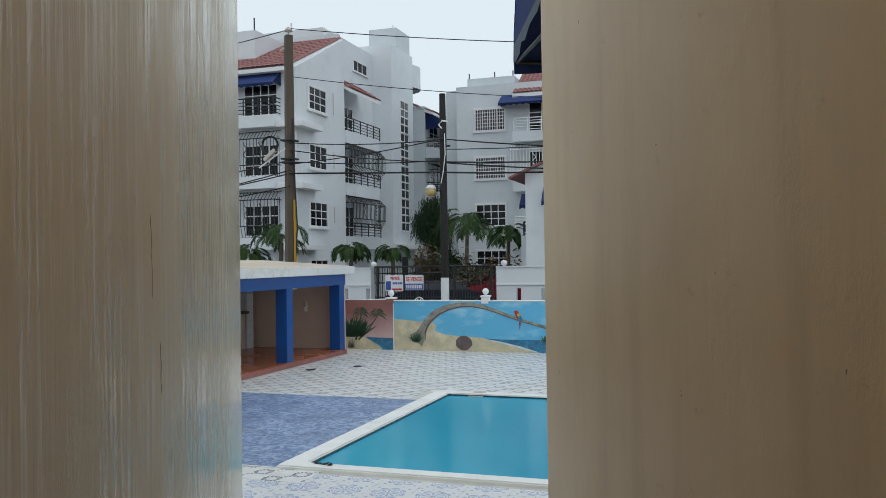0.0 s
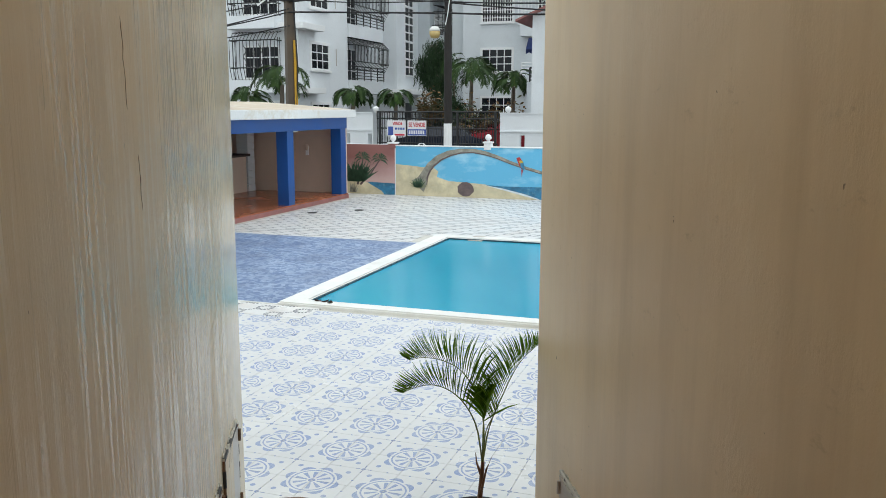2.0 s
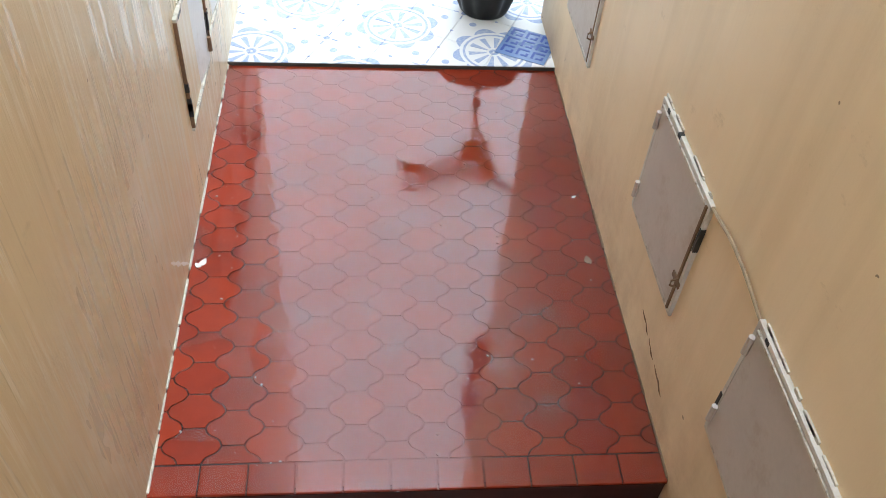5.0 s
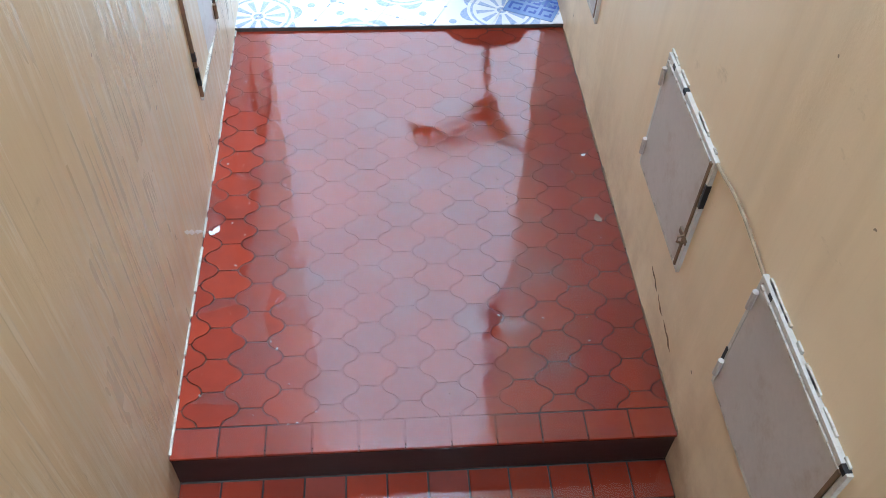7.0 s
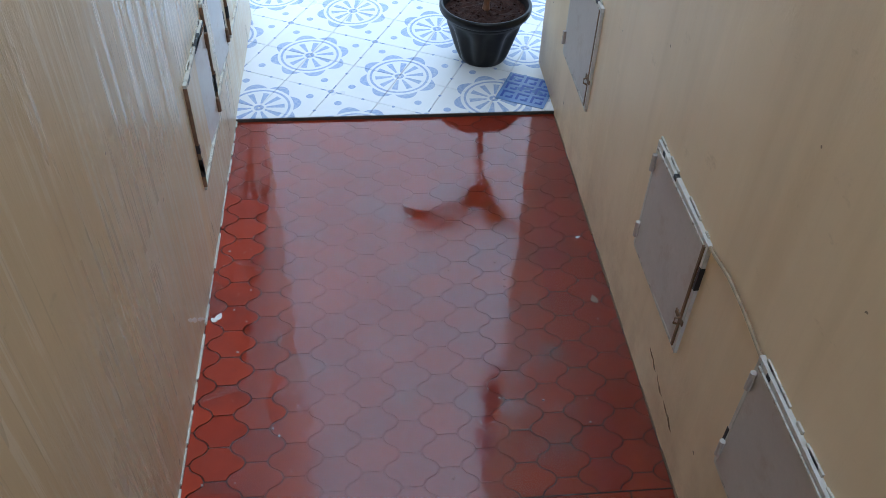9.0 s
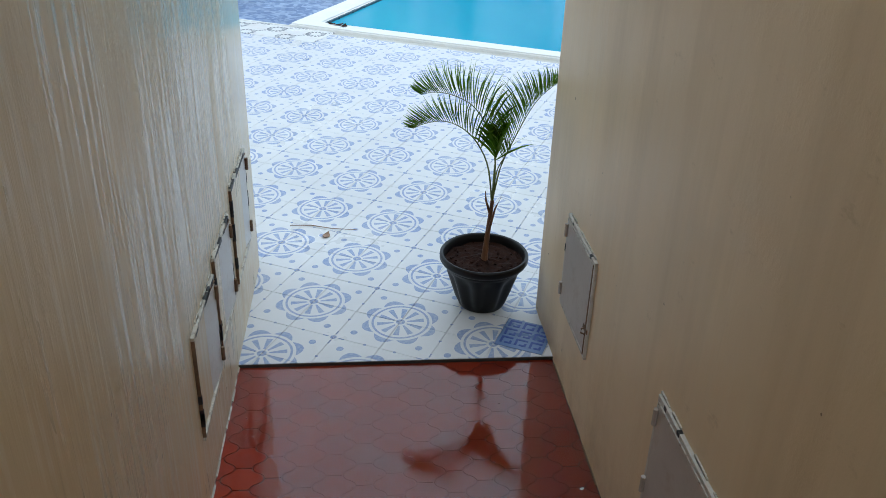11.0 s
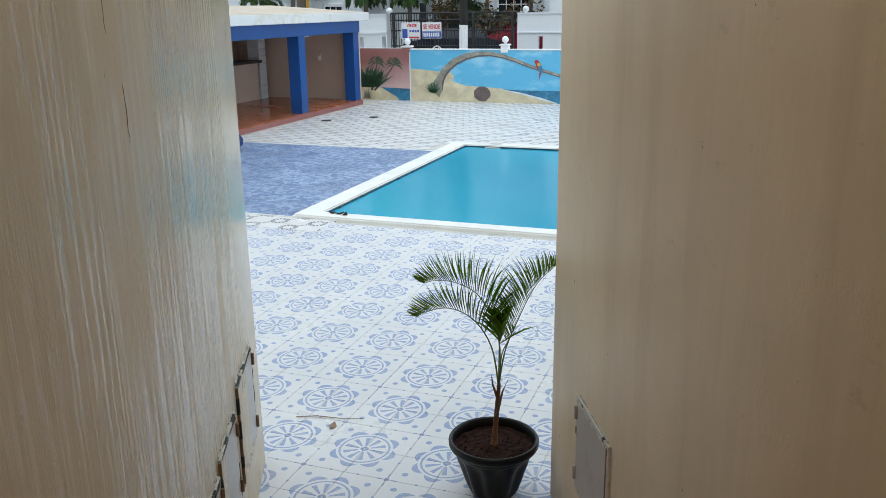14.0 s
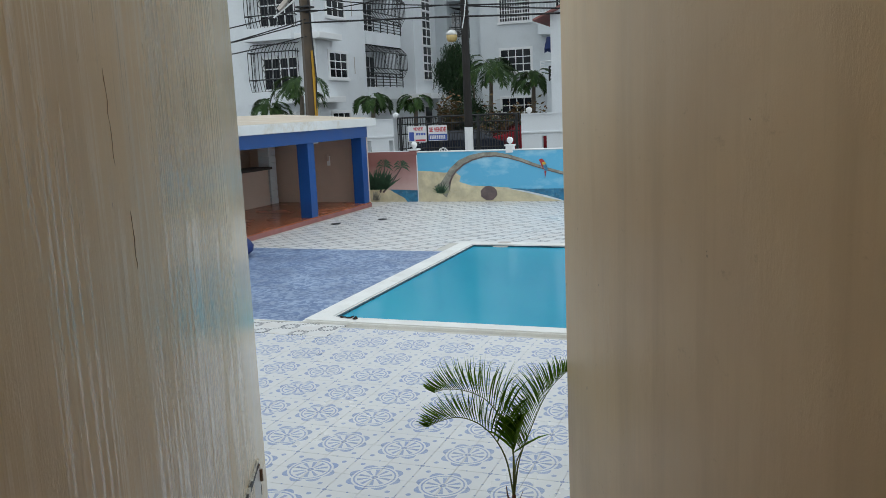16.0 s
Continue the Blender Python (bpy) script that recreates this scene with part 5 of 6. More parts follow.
for k, z in enumerate((9.85, 6.75, 3.65)):
    part("balcony_slab", block(-23.9, -21.15, B0 - 0.75, B0, z - 0.15, z + 0.48, 0.02), "white", ap)
    window(ap, "b", -23.25, -21.4, z + 0.62, z + 2.1, B0, 4, 3, 0.04, 0.08, 0.06)
    if k == 0:
        railing(ap, "b", -23.8, -21.2, z + 0.48, z + 1.35, B0, 0.7)
    else:
        grille_cage(ap, "b", -23.75, -21.2, z + 0.48, z + 2.85, B0, 0.55, 0.15)
cloth_awning(ap, "b", -24.2, -21.15, 12.55, 11.75, B0, 0.8)
window(ap, "b", -23.25, -21.4, 1.6, 2.6, B0, 4, 2, 0.04, 0.08, 0.06)
part("entrance_hood", block(-23.9, -21.3, B0 - 0.6, B0, 2.85, 3.1, 0.02), "trim", ap)
for k, z in enumerate((9.75, 6.75, 3.70)):
    bm = prism([(A0 - 1.4, 43.12), (A0 + 0.1, 43.12), (A0 + 0.1, 47.9), (A0 - 0.4, 48.9), (A0 - 1.4, 48.9)], z - 0.1, z + 0.62)
    part("balcony_parapet", bm, "white", ap)
    railing(ap, "a", 43.25, 48.1, z + 0.62, z + 1.4, A0, 0.05)
    if k:
        grille_cage(ap, "a", 43.2, 48.2, z + 1.2, z + 3.0, A0 - 0.2, 0.3, 0.25)
    window(ap, "a", 45.7, 46.9, z + 0.65, z + 2.45, A0 - 1.3, 2, 3, 0.04, 0.08, 0.06)
tile_roof(ap, "a", 43.15, 47.8, 0.3, 12.75, -1.2, 13.7, A0, 5)
window(ap, "a", 47.2, 49.2, 14.8, 15.4, A0 - 1.3, 3, 1, 0.05, 0.1)
for k in range(4):
    window(ap, "a", 51.7, 53.05, 4.9 + k * 2.2, 6.95 + k * 2.2, A0 + 0.05, 2, 4, 0.03, 0.08, 0.09)
part("door_canopy", block(A0 - 1, A0 + 1.3, 49.6, 55.2, 3.6, 3.95, 0.03), "trim", ap)
window(ap, "a", 51.6, 52.8, 0.6, 3.1, A0 + 0.05, 1, 1, 0.03, 0.08)
for y, z0, z1 in ((41.6, 5.0, 5.9), (41.6, 8.0, 8.9), (41.6, 11.0, 12.2)):
    part("wall_pipe", tube([(A0 + 0.03, y, z0), (A0 + 0.03, y, z1)], 0.02, 6), "metal", ap)
part("antenna", tube([(-22.2, 40.5, 14.3), (-22.2, 40.5, 16.0)], 0.05, 5), "trim", ap)
part("antenna", tube([(-24.1, 39.8, 15.4), (-24.1, 39.8, 16.3)], 0.04, 5), "iron", ap)
part("roof_pole", tube([(-21.0, 52.5, 18.3), (-21.0, 52.5, 18.9)], 0.04, 5), "trim", ap)

rear = thing("rear_house", "white rear apartment wing with awnings and iron cages", "apartment house", YARD)
part("wall", block(-30, -20.6, 57.5, 70, -0.7, 14.2), "white2", rear)
for k, z in enumerate((10.4, 7.1, 4.0)):
    part("balcony", prism([(-20.7, 57.6), (-19.6, 57.9), (-19.3, 59.5), (-19.3, 62.0), (-20.7, 62.2)], z, z + 0.8), "white2", rear)
    railing(rear, "a", 57.9, 61.8, z + 0.8, z + 1.5, -20.6, 1.2)
    if k:
        grille_cage(rear, "a", 57.9, 61.8, z + 0.8, z + 2.9, -20.5, 1.1, 0.2)
    window(rear, "a", 58.5, 60.3, z + 0.9, z + 2.5, -20.6, 2, 3, 0.04, 0.08)
    window(rear, "a", 64.0, 65.6, z + 0.9, z + 2.4, -20.6, 2, 3, 0.04, 0.08)
cloth_awning(rear, "a", 57.7, 62.5, 13.7, 12.4, -20.6, 2.1)
tile_roof(rear, "a", 57.5, 69, 0.7, 13.7, -2.5, 15.0, -20.6, 5)
part("curved_balcony", prism([(-22.0 + 1.5 * math.cos(k * 0.35 - 1.6), 56.2 + 1.6 * math.sin(k * 0.35 - 1.6)) for k in range(10)] + [(-24, 57.6), (-24, 54.3)], 15.2, 16.8), "white", rear)
part("roof_room", block(-25, -21.6, 54.3, 57.5, 12, 15.2), "white2", rear)

B2 = 50.68
eb = thing("street_house", "four-storey pale apartment house with white-barred windows and awning", "apartment house", YARD)
part("wall", block(-15.98, -4, B2, 64, -0.7, 13.9), "white2", eb)
part("parapet", block(-15.4, -12.3, B2 + 0.6, 60, 13.9, 14.5), "white2", eb)
part("side_wing", block(-17.0, -15.98, B2 + 1.0, 62, -0.7, 13.9), "white2", eb)
for k, z in enumerate((11.05, 8.0, 5.02, 2.1)):
    window(eb, "b", -14.7, -12.85, z, z + 1.28, B2, 4, 3, 0.05, 0.14, 0.05, grille="white" if k < 2 else False)
for k, z in enumerate((10.05, 7.0, 4.0)):
    part("balcony", block(-12.1, -5, B2 - 1.0, B2, z, z + 0.65, 0.02), "white2", eb)
    railing(eb, "b", -12.0, -6, z + 0.65, z + 1.45, B2, 0.95, "trim")
    if k == 1:
        grille_cage(eb, "b", -12.2, -8, z + 0.65, z + 3.0, B2, 1.0, 0.1, "trim")
    window(eb, "b", -11.2, -8.2, z + 0.7, z + 2.5, B2, 4, 3, 0.04, 0.08)
cloth_awning(eb, "b", -12.95, -6, 13.15, 12.3, B2, 1.1)
tile_roof(eb, "b", -12.2, -4, 0.5, 13.1, -2.6, 15.0, B2, 8)
for a in (-15.3, -13.6, -12.4):
    part("roof_pin", tube([(a, B2 + 0.7, 14.4), (a, B2 + 0.7, 14.85)], 0.04, 5), "iron", eb)

hs = thing("corner_house", "white two-storey house with red gable edge and navy awnings", "house", YARD)
bm = prism([(-7.73, 34.0), (2, 34.0), (2, 44), (-7.73, 44)], -0.7, 6.55)
part("wall", bm, "white", hs)
bm = bmesh.new()
q = [bm.verts.new(p) for a in (33.6, 44.2) for p in ((-8.35, a, 6.30), (-2.9, a, 8.60), (2.6, a, 6.30), (2.6, a, 6.22), (-2.9, a, 8.52), (-8.35, a, 6.22))]
for i in range(6):
    bm.faces.new((q[i], q[(i + 1) % 6], q[6 + (i + 1) % 6], q[6 + i]))
bm.faces.new(q[:6][::-1]), bm.faces.new(q[6:])
part("roof", bm, "rooftile", hs, "red-edged pitched roof")
bm = bmesh.new()
q = [bm.verts.new(p) for p in ((-7.73, 34.0, 6.5), (2, 34.0, 6.5), (-2.9, 34.0, 8.52))]
bm.faces.new(q)
part("gable", bm, "white", hs)
cloth_awning(hs, "b", -6.95, -5.6, 5.85, 5.05, 34.0, 0.5)
cloth_awning(hs, "b", -8.35, -7.76, 5.75, 5.05, 36.0, 0.5)
part("porch_post", block(-8.4, -7.73, 36.0, 38, -0.7, 3.9), "white2", hs)
railing(hs, "b", -8.25, -7.78, 3.9, 4.5, 36.2, 0.3)

# ---- far boundary wall and gate ----
GB = 32.0
for name, a0, a1, ledge in (("wall_street_west", -30, -13.95, 2.05), ("wall_street_east", -8.5, 14, 1.88)):
    bm = block(a0, a1, GB, GB + 0.2, -0.7, 1.2)
    block(a0, a1, GB, GB + 0.2, 1.72, 2.55, 0.0, bm)
    block(a0, a1, GB - 0.05, GB + 0.25, 1.84, 1.9, 0.0, bm)
    block(a0, a1, GB - 0.04, GB + 0.24, 2.55, 2.6, 0.0, bm)
    k = a0
    while k < a1:
        nxt = min(k + 0.82, a1)
        block(k, nxt, GB, GB + 0.2, 1.2, 1.72, 0.0, bm)
        k = nxt + 0.18
    setting(name, bm, "white", "white boundary wall with a ledge and narrow slots", "wall", YARD)
for a in (-13.85, -8.2):
    t = thing("gate_post_ball", "white ball finial on the boundary wall", "finial", YARD @ Matrix.Translation((a, GB + 0.1, 2.58)), "balls on the boundary wall")
    part("ball", lathe([(0.06, 0.0), (0.05, 0.03), (0.11, 0.08), (0.13, 0.15), (0.11, 0.22), (0.02, 0.27)], 14), "trim", t)

gate = thing("iron_gate", "tall black iron sliding gate across a driveway", "gate", YARD @ Matrix.Translation((-13.8, GB + 0.1, -0.6)))
GW, GH = 5.2, 3.22
part("gate_frame", tube([(0.0, 0, 0.1), (0.0, 0, GH), (GW, 0, GH), (GW, 0, 0.1), (0.0, 0, 0.1)], 0.045, 6), "iron", gate)
for z in (1.95, 2.55, 2.95):
    part("rail", tube([(0, 0, z), (GW, 0, z)], 0.028, 6), "iron", gate)
bar_mesh = mesh_of("bar", tube([(0, 0, 0.1), (0, 0, GH)], 0.017, 5), "iron")
for i in range(1, 46):
    ob = new("bar", bar_mesh)
    ob.parent, ob.location.x = gate, GW * i / 46
for x in (0.12, 1.9, 3.5, GW - 0.12):
    part("stile", block(x - 0.05, x + 0.05, -0.05, 0.05, 0.1, GH, 0.01), "iron", gate)
part("emblem", tube([(1.98 + 0.2 * math.cos(k * 0.3927), -0.05, 1.75 + 0.2 * math.sin(k * 0.3927)) for k in range(17)], 0.025, 5), "trim", gate, "pale wheel emblem")
for k in range(3):
    g = k * math.pi / 3
    part("emblem_spoke", tube([(1.98 - 0.19 * math.cos(g), -0.05, 1.75 - 0.19 * math.sin(g)), (1.98 + 0.19 * math.cos(g), -0.05, 1.75 + 0.19 * math.sin(g))], 0.02, 5), "trim", gate)


def lettering(text, size, material, parent, x, z, y, wide=1.0):
    cu = bpy.data.curves.new("lettering", "FONT")
    cu.body, cu.size, cu.align_x, cu.align_y, cu.extrude, cu.offset = text, size, "CENTER", "CENTER", 0.002, 0.006
    tmp = bpy.data.objects.new("scratch", cu)
    scene.collection.objects.link(tmp)
    me = bpy.data.meshes.new_from_object(tmp.evaluated_get(bpy.context.evaluated_depsgraph_get()))
    bpy.data.objects.remove(tmp)
    me.materials.clear()
    me.materials.append(M[material])
    ob = new("lettering", me)
    ob.parent = parent
    ob.matrix_basis = pose(x, y, z, 90) @ Matrix.Diagonal((wide, 1, 1, 1))


s1 = thing("sale_sign", "white sale sign with red word over a blue bar on gate", "sign", YARD @ Matrix.Translation((-12.0, GB, 1.65)), "signs on the gate")
part("board", block(-0.41, 0.41, -0.015, 0.0, 0, 0.62, 0.004), "signwhite", s1)
lettering("SE VENDE", 0.24, "signred", s1, 0, 0.44, -0.019, 0.68)
part("blue_field", block(-0.40, 0.40, -0.019, -0.014, 0.02, 0.27), "signblue", s1)
for k in range(9):
    part("number_bar", block(-0.35 + k * 0.078, -0.30 + k * 0.078, -0.023, -0.018, 0.07, 0.22), "signwhite", s1)
s2 = thing("sale_sign", "white sale sign with red word and grey text bars", "sign", YARD @ Matrix.Translation((-12.9, GB, 1.62)), "signs on the gate")
part("board", block(-0.41, 0.41, -0.015, 0.0, 0, 0.65, 0.004), "signwhite", s2)
lettering("VENDE", 0.17, "signred", s2, 0.05, 0.52, -0.019, 0.8)
part("picture_shape", block(-0.36, -0.14, -0.02, -0.014, 0.04, 0.40), "signblue", s2)
for k in range(4):
    part("text_bar", block(-0.05 + k * 0.11, 0.03 + k * 0.11, -0.02, -0.014, 0.27, 0.36), "signblue", s2)
part("text_bar", block(-0.08, 0.36, -0.02, -0.014, 0.03, 0.10), "signred", s2)


# ---- parked cars behind the gate ----
def car(at, paint, label):
    c = thing("parked_car", label, "car", at, "cars behind the gate")
    side = [(-2.1, 0.35), (-2.15, 0.75), (-1.95, 0.92), (-1.1, 1.0), (-0.45, 1.45), (0.9, 1.47), (1.6, 1.05), (2.1, 0.95), (2.15, 0.45), (2.0, 0.3)]
    bm = bmesh.new()
    l = [bm.verts.new((x, -0.82 + (0.12 if z > 1.1 else 0), z)) for x, z in side]
    r = [bm.verts.new((x, 0.82 - (0.12 if z > 1.1 else 0), z)) for x, z in side]
    for i in range(len(side)):
        j = (i + 1) % len(side)
        bm.faces.new((l[i], l[j], r[j], r[i]))
    bm.faces.new(l), bm.faces.new(r[::-1])
    bmesh.ops.bevel(bm, geom=bm.edges[:], offset=0.04, segments=2, affect="EDGES")
    part("body", bm, paint, c)
    for s in (-1, 1):
        bm = bmesh.new()
        q = [bm.verts.new((x, s * 0.80 if z < 1.1 else s * 0.715, z)) for x, z in ((-0.9, 1.06), (-0.4, 1.38), (0.85, 1.40), (1.35, 1.07))]
        bm.faces.new(q)
        part("side_window", bm, "glass", c)
        for x in (-1.35, 1.35):
            w = part("wheel", tube([(x, s * 0.66, 0.32), (x, s * 0.86, 0.32)], 0.32, 20), "rubber", c)
            rim = new("rim", mesh_of("rim", tube([(x, s * 0.80, 0.32), (x, s * 0.872, 0.32)], 0.2, 12), "metal"))
            rim.parent = w


car(YARD @ Matrix.Translation((-12.2, 35.2, -0.1)) @ pose(0, 0, 0.6, 0, 0, 8), "cardark", "dark blue parked car behind the gate")
car(YARD @ Matrix.Translation((-9.6, 37.2, 0.1)) @ pose(0, 0, 0.6, 0, 0, 35), "carred", "red parked car behind the gate")
setting("driveway", block(-14, -4, GB + 0.3, 46, -0.7, 0.5), "ground", "raised grey driveway behind the gate", "driveway", YARD)

# ---- poles and cables ----
PB = 30.0
p1 = thing("utility_pole", "tall weathered square utility pole with yellow conduit", "utility pole", YARD @ Matrix.Translation((-16.6, PB, -0.7)))
bm = bmesh.new()
tube([(0, 0, 0), (0, 0, 12.85)], [0.30, 0.20], 4, bm)
part("shaft", bm, "concrete", p1)
part("conduit", tube([(0.27, -0.1, 2.0), (0.25, -0.1, 6.1)], 0.06, 8), "yellow", p1, "yellow conduit strapped to pole")
part("down_wire", tube([(0.2, -0.15, 2.5), (0.36, -0.1, 5), (0.22, -0.12, 8), (0.2, -0.1, 9.4)], 0.03, 5), "wire", p1)
for z in (7.75, 7.6, 8.5):
    part("band", block(-0.28, 0.28, -0.28, 0.28, z, z + 0.07, 0.02), "iron", p1)
part("top_insulator", lathe([(0.03, 12.85), (0.03, 13.0), (0.18, 13.02), (0.14, 13.1), (0.05, 13.2)], 10), "metal", p1)
part("cross_bolt", tube([(-0.25, -0.2, 12.2), (-0.1, -0.2, 12.3)], 0.04, 5), "metal", p1)
part("cable_coil", tube([(-0.75 + 0.36 * math.cos(k * 0.35), -0.3, 8.35 + 0.36 * math.sin(k * 0.35)) for k in range(40)], 0.045, 5), "wire", p1, "coil of spare black cable")
bm = block(-0.32, 0.32, -0.09, 0.09, -0.08, 0.08, 0.03, None, pose(-0.75, -0.3, 7.95, 0, -40, 0))
part("splice_box", bm, "metal", p1, "grey cable splice case")
part("spacer", tube([(-1.25, -0.3, 7.45), (-0.1, -0.2, 8.2)], 0.035, 5), "trim", p1)

p2 = thing("street_lamp_pole", "dark tarred wooden pole with street lamp and whitewashed foot", "street lamp", YARD @ Matrix.Translation((-10.0, PB, -0.7)))
part("shaft", tube([(0, 0, 2.9), (0, 0, 6), (0, 0, 9.95)], [0.15, 0.14, 0.12], 10), "darkwood", p2)
part("white_foot", tube([(0, 0, 0), (0, 0, 2.9)], [0.165, 0.155], 10), "trim", p2, "whitewashed foot")
part("arm", tube([(0, -0.1, 6.25), (-0.25, -0.15, 6.35), (-0.45, -0.2, 6.4)], 0.025, 6), "iron", p2)
lp = part("lamp_head", lathe([(0.05, 6.46), (0.12, 6.44), (0.20, 6.36), (0.21, 6.28)], 14), "lampbody", p2)
lp.location = (-0.45, -0.2, 0)
lg = part("lamp_bowl", lathe([(0.205, 6.28), (0.20, 6.16), (0.16, 6.05), (0.04, 6.02)], 14), "lampglass", p2, "amber plastic lamp bowl")
lg.location = (-0.45, -0.2, 0)
part("bracket", tube([(0, -0.12, 8.6), (-0.12, -0.14, 8.75), (0.02, -0.12, 8.9), (0.25, -0.1, 8.85)], 0.035, 6), "trim", p2)
part("crossbar", block(-0.35, 0.3, -0.06, 0.0, 7.9, 7.97, 0.01), "iron", p2)
part("wire_drop", tube([(0.12, -0.15, 8.4), (0.15, -0.2, 7.6), (0.05, -0.18, 6.9), (-0.05, -0.15, 6.5)], 0.02, 5), "trim", p2)


def span(p, q, sag, r=0.022):
    c = thing("overhead_cable", "black overhead cable strung between the poles", "cable", YARD, "overhead cables")
    pts = []
    for i in range(17):
        k = i / 16
        v = Vector(p).lerp(Vector(q), k)
        pts.append((v.x, v.y, v.z - sag * 4 * k * (1 - k)))
    part("strand", tube(pts, r, 5), "wire", c)


X1, X2 = -16.5, -10.0
span((X1, PB - 0.2, 7.72), (X2, PB - 0.15, 7.47), 0.12)
span((X1, PB - 0.2, 7.42), (X2, PB - 0.15, 6.62), 0.10)
span((X1, PB - 0.2, 6.95), (X2, PB - 0.15, 6.68), 0.10)
span((X1, PB - 0.2, 6.47), (X2, PB - 0.15, 6.22), 0.0, 0.035)
span((X1, PB - 0.2, 6.85), (X2, PB - 0.15, 7.5), 0.1)
span((X1, PB, 12.42), (-2, PB, 10.4), 0.15, 0.018)
span((X1, PB, 10.45), (-2, PB, 8.4), 0.20, 0.015)
span((-34, PB, 11.2), (X1, PB, 12.4), 0.35, 0.02)
for z0, z1, r in ((7.5, 6.9, 0.025), (6.62, 6.46, 0.028), (6.22, 6.08, 0.035), (6.6, 6.1, 0.028), (7.1, 7.05, 0.018)):
    span((X2, PB - 0.15, z0), (-2.1, PB - 0.15, z1 - 0.35 * (z0 - z1)), 0.08, r)
for z0, z1 in ((7.0, 6.4), (6.47, 5.6), (6.6, 5.2), (5.95, 5.4)):
    span((-34, PB + 1, z1), (X1, PB - 0.2, z0), 0.5, 0.026)


# ---- plants beyond the walls ----
def palm(at, height, n, length, seed, label, leaf="tree"):
    t = thing("palm_tree", label, "palm tree", at, "palms along the street")
    rnd = random.Random(seed)
    part("trunk", tube([(0, 0, -0.7), (0.05, 0, height * 0.5), (0.1, 0.05, height)], [0.16, 0.12, 0.09], 8), "trunk", t)
    for k in range(n):
        g = 2 * math.pi * k / n + rnd.uniform(-0.25, 0.25)
        lift = rnd.uniform(0.3, 1.7)
        c, s = math.cos(g), math.sin(g)
        q = length * rnd.uniform(0.8, 1.1)
        sp = [(0.1, 0.05, height), (0.1 + c * q * 0.25, s * q * 0.25, height + q * 0.35 * lift), (0.1 + c * q * 0.55, s * q * 0.55, height + q * 0.42 * lift - 0.05 * q), (0.1 + c * q * 0.85, s * q * 0.85, height + q * (0.42 * lift - 0.22)), (0.1 + c * q, s * q, height + q * (0.36 * lift - 0.5))]
        rib, leaves = frond_mesh(sp, length * 0.42, 34, 0.40, rnd, 0.024, 0.0, 0.2)
        part("rib", rib, "sheath", t)
        part("frond", leaves, leaf, t)


palm(YARD @ Matrix.Translation((-18.85, 33.0, 0)), 3.75, 12, 1.30, 1, "palm beside the utility pole")
palm(YARD @ Matrix.Translation((-16.1, 34.5, 0)), 3.15, 16, 0.95, 2, "low bushy palm behind the white wall")
palm(YARD @ Matrix.Translation((-14.45, 35.5, 0)), 3.1, 14, 0.85, 3, "low bushy palm behind the white wall")
palm(YARD @ Matrix.Translation((-13.15, 43.0, 0)), 4.5, 18, 1.55, 4, "tall palm with drooping fronds behind the gate")
palm(YARD @ Matrix.Translation((-9.6, 38.0, 0)), 3.75, 16, 1.05, 5, "palm with arching fronds beside the corner house")
palm(YARD @ Matrix.Translation((-21.2, 34.2, 0)), 3.0, 13, 1.0, 6, "palm behind the pavilion roof")


def leafy(name, at, lo, hi, count, leaf, mat, label, seed, hang=0.0):
    """A shrub or climber: a few stems and a cloud of single leaves, gathered in clumps so that gaps stay."""
    t = thing(name, label, "shrub", at)
    rnd = random.Random(seed)
    lo, hi = Vector(lo), Vector(hi)
    bm = bmesh.new()
    for k in range(5):
        x, y = rnd.uniform(lo.x, hi.x), rnd.uniform(lo.y, hi.y)
        tube([(x, y, -0.7), (x + rnd.uniform(-0.3, 0.3), y, (lo.z + hi.z) / 2), (x + rnd.uniform(-0.4, 0.4), y, hi.z * 0.95)], [0.06, 0.04, 0.02], 5, bm)
    part("stems", bm, "trunk", t)
    bm = bmesh.new()
    clumps = [(Vector([rnd.uniform(a, b) for a, b in zip(lo, hi)]), rnd.uniform(0.25, 0.6)) for _ in range(max(8, count // 45))]
    for k in range(count):
        c, r = rnd.choice(clumps)
        p = c + Vector([rnd.gauss(0, r * 0.6) for _ in range(3)])
        g = rnd.uniform(0, 6.28)
        go = Vector((math.cos(g), math.sin(g), rnd.uniform(-0.6, 0.8) - hang * 2)).normalized()
        side = go.cross(Vector((rnd.uniform(-1, 1), rnd.uniform(-1, 1), 1))).normalized() * leaf * 0.22
        q = leaf * rnd.uniform(0.7, 1.2)
        a, b, m1, m2 = bm.verts.new(p), bm.verts.new(p + go * q), bm.verts.new(p + go * q * 0.5 + side), bm.verts.new(p + go * q * 0.5 - side)
        bm.faces.new((a, m1, b, m2))
    part("leaves", bm, mat, t)


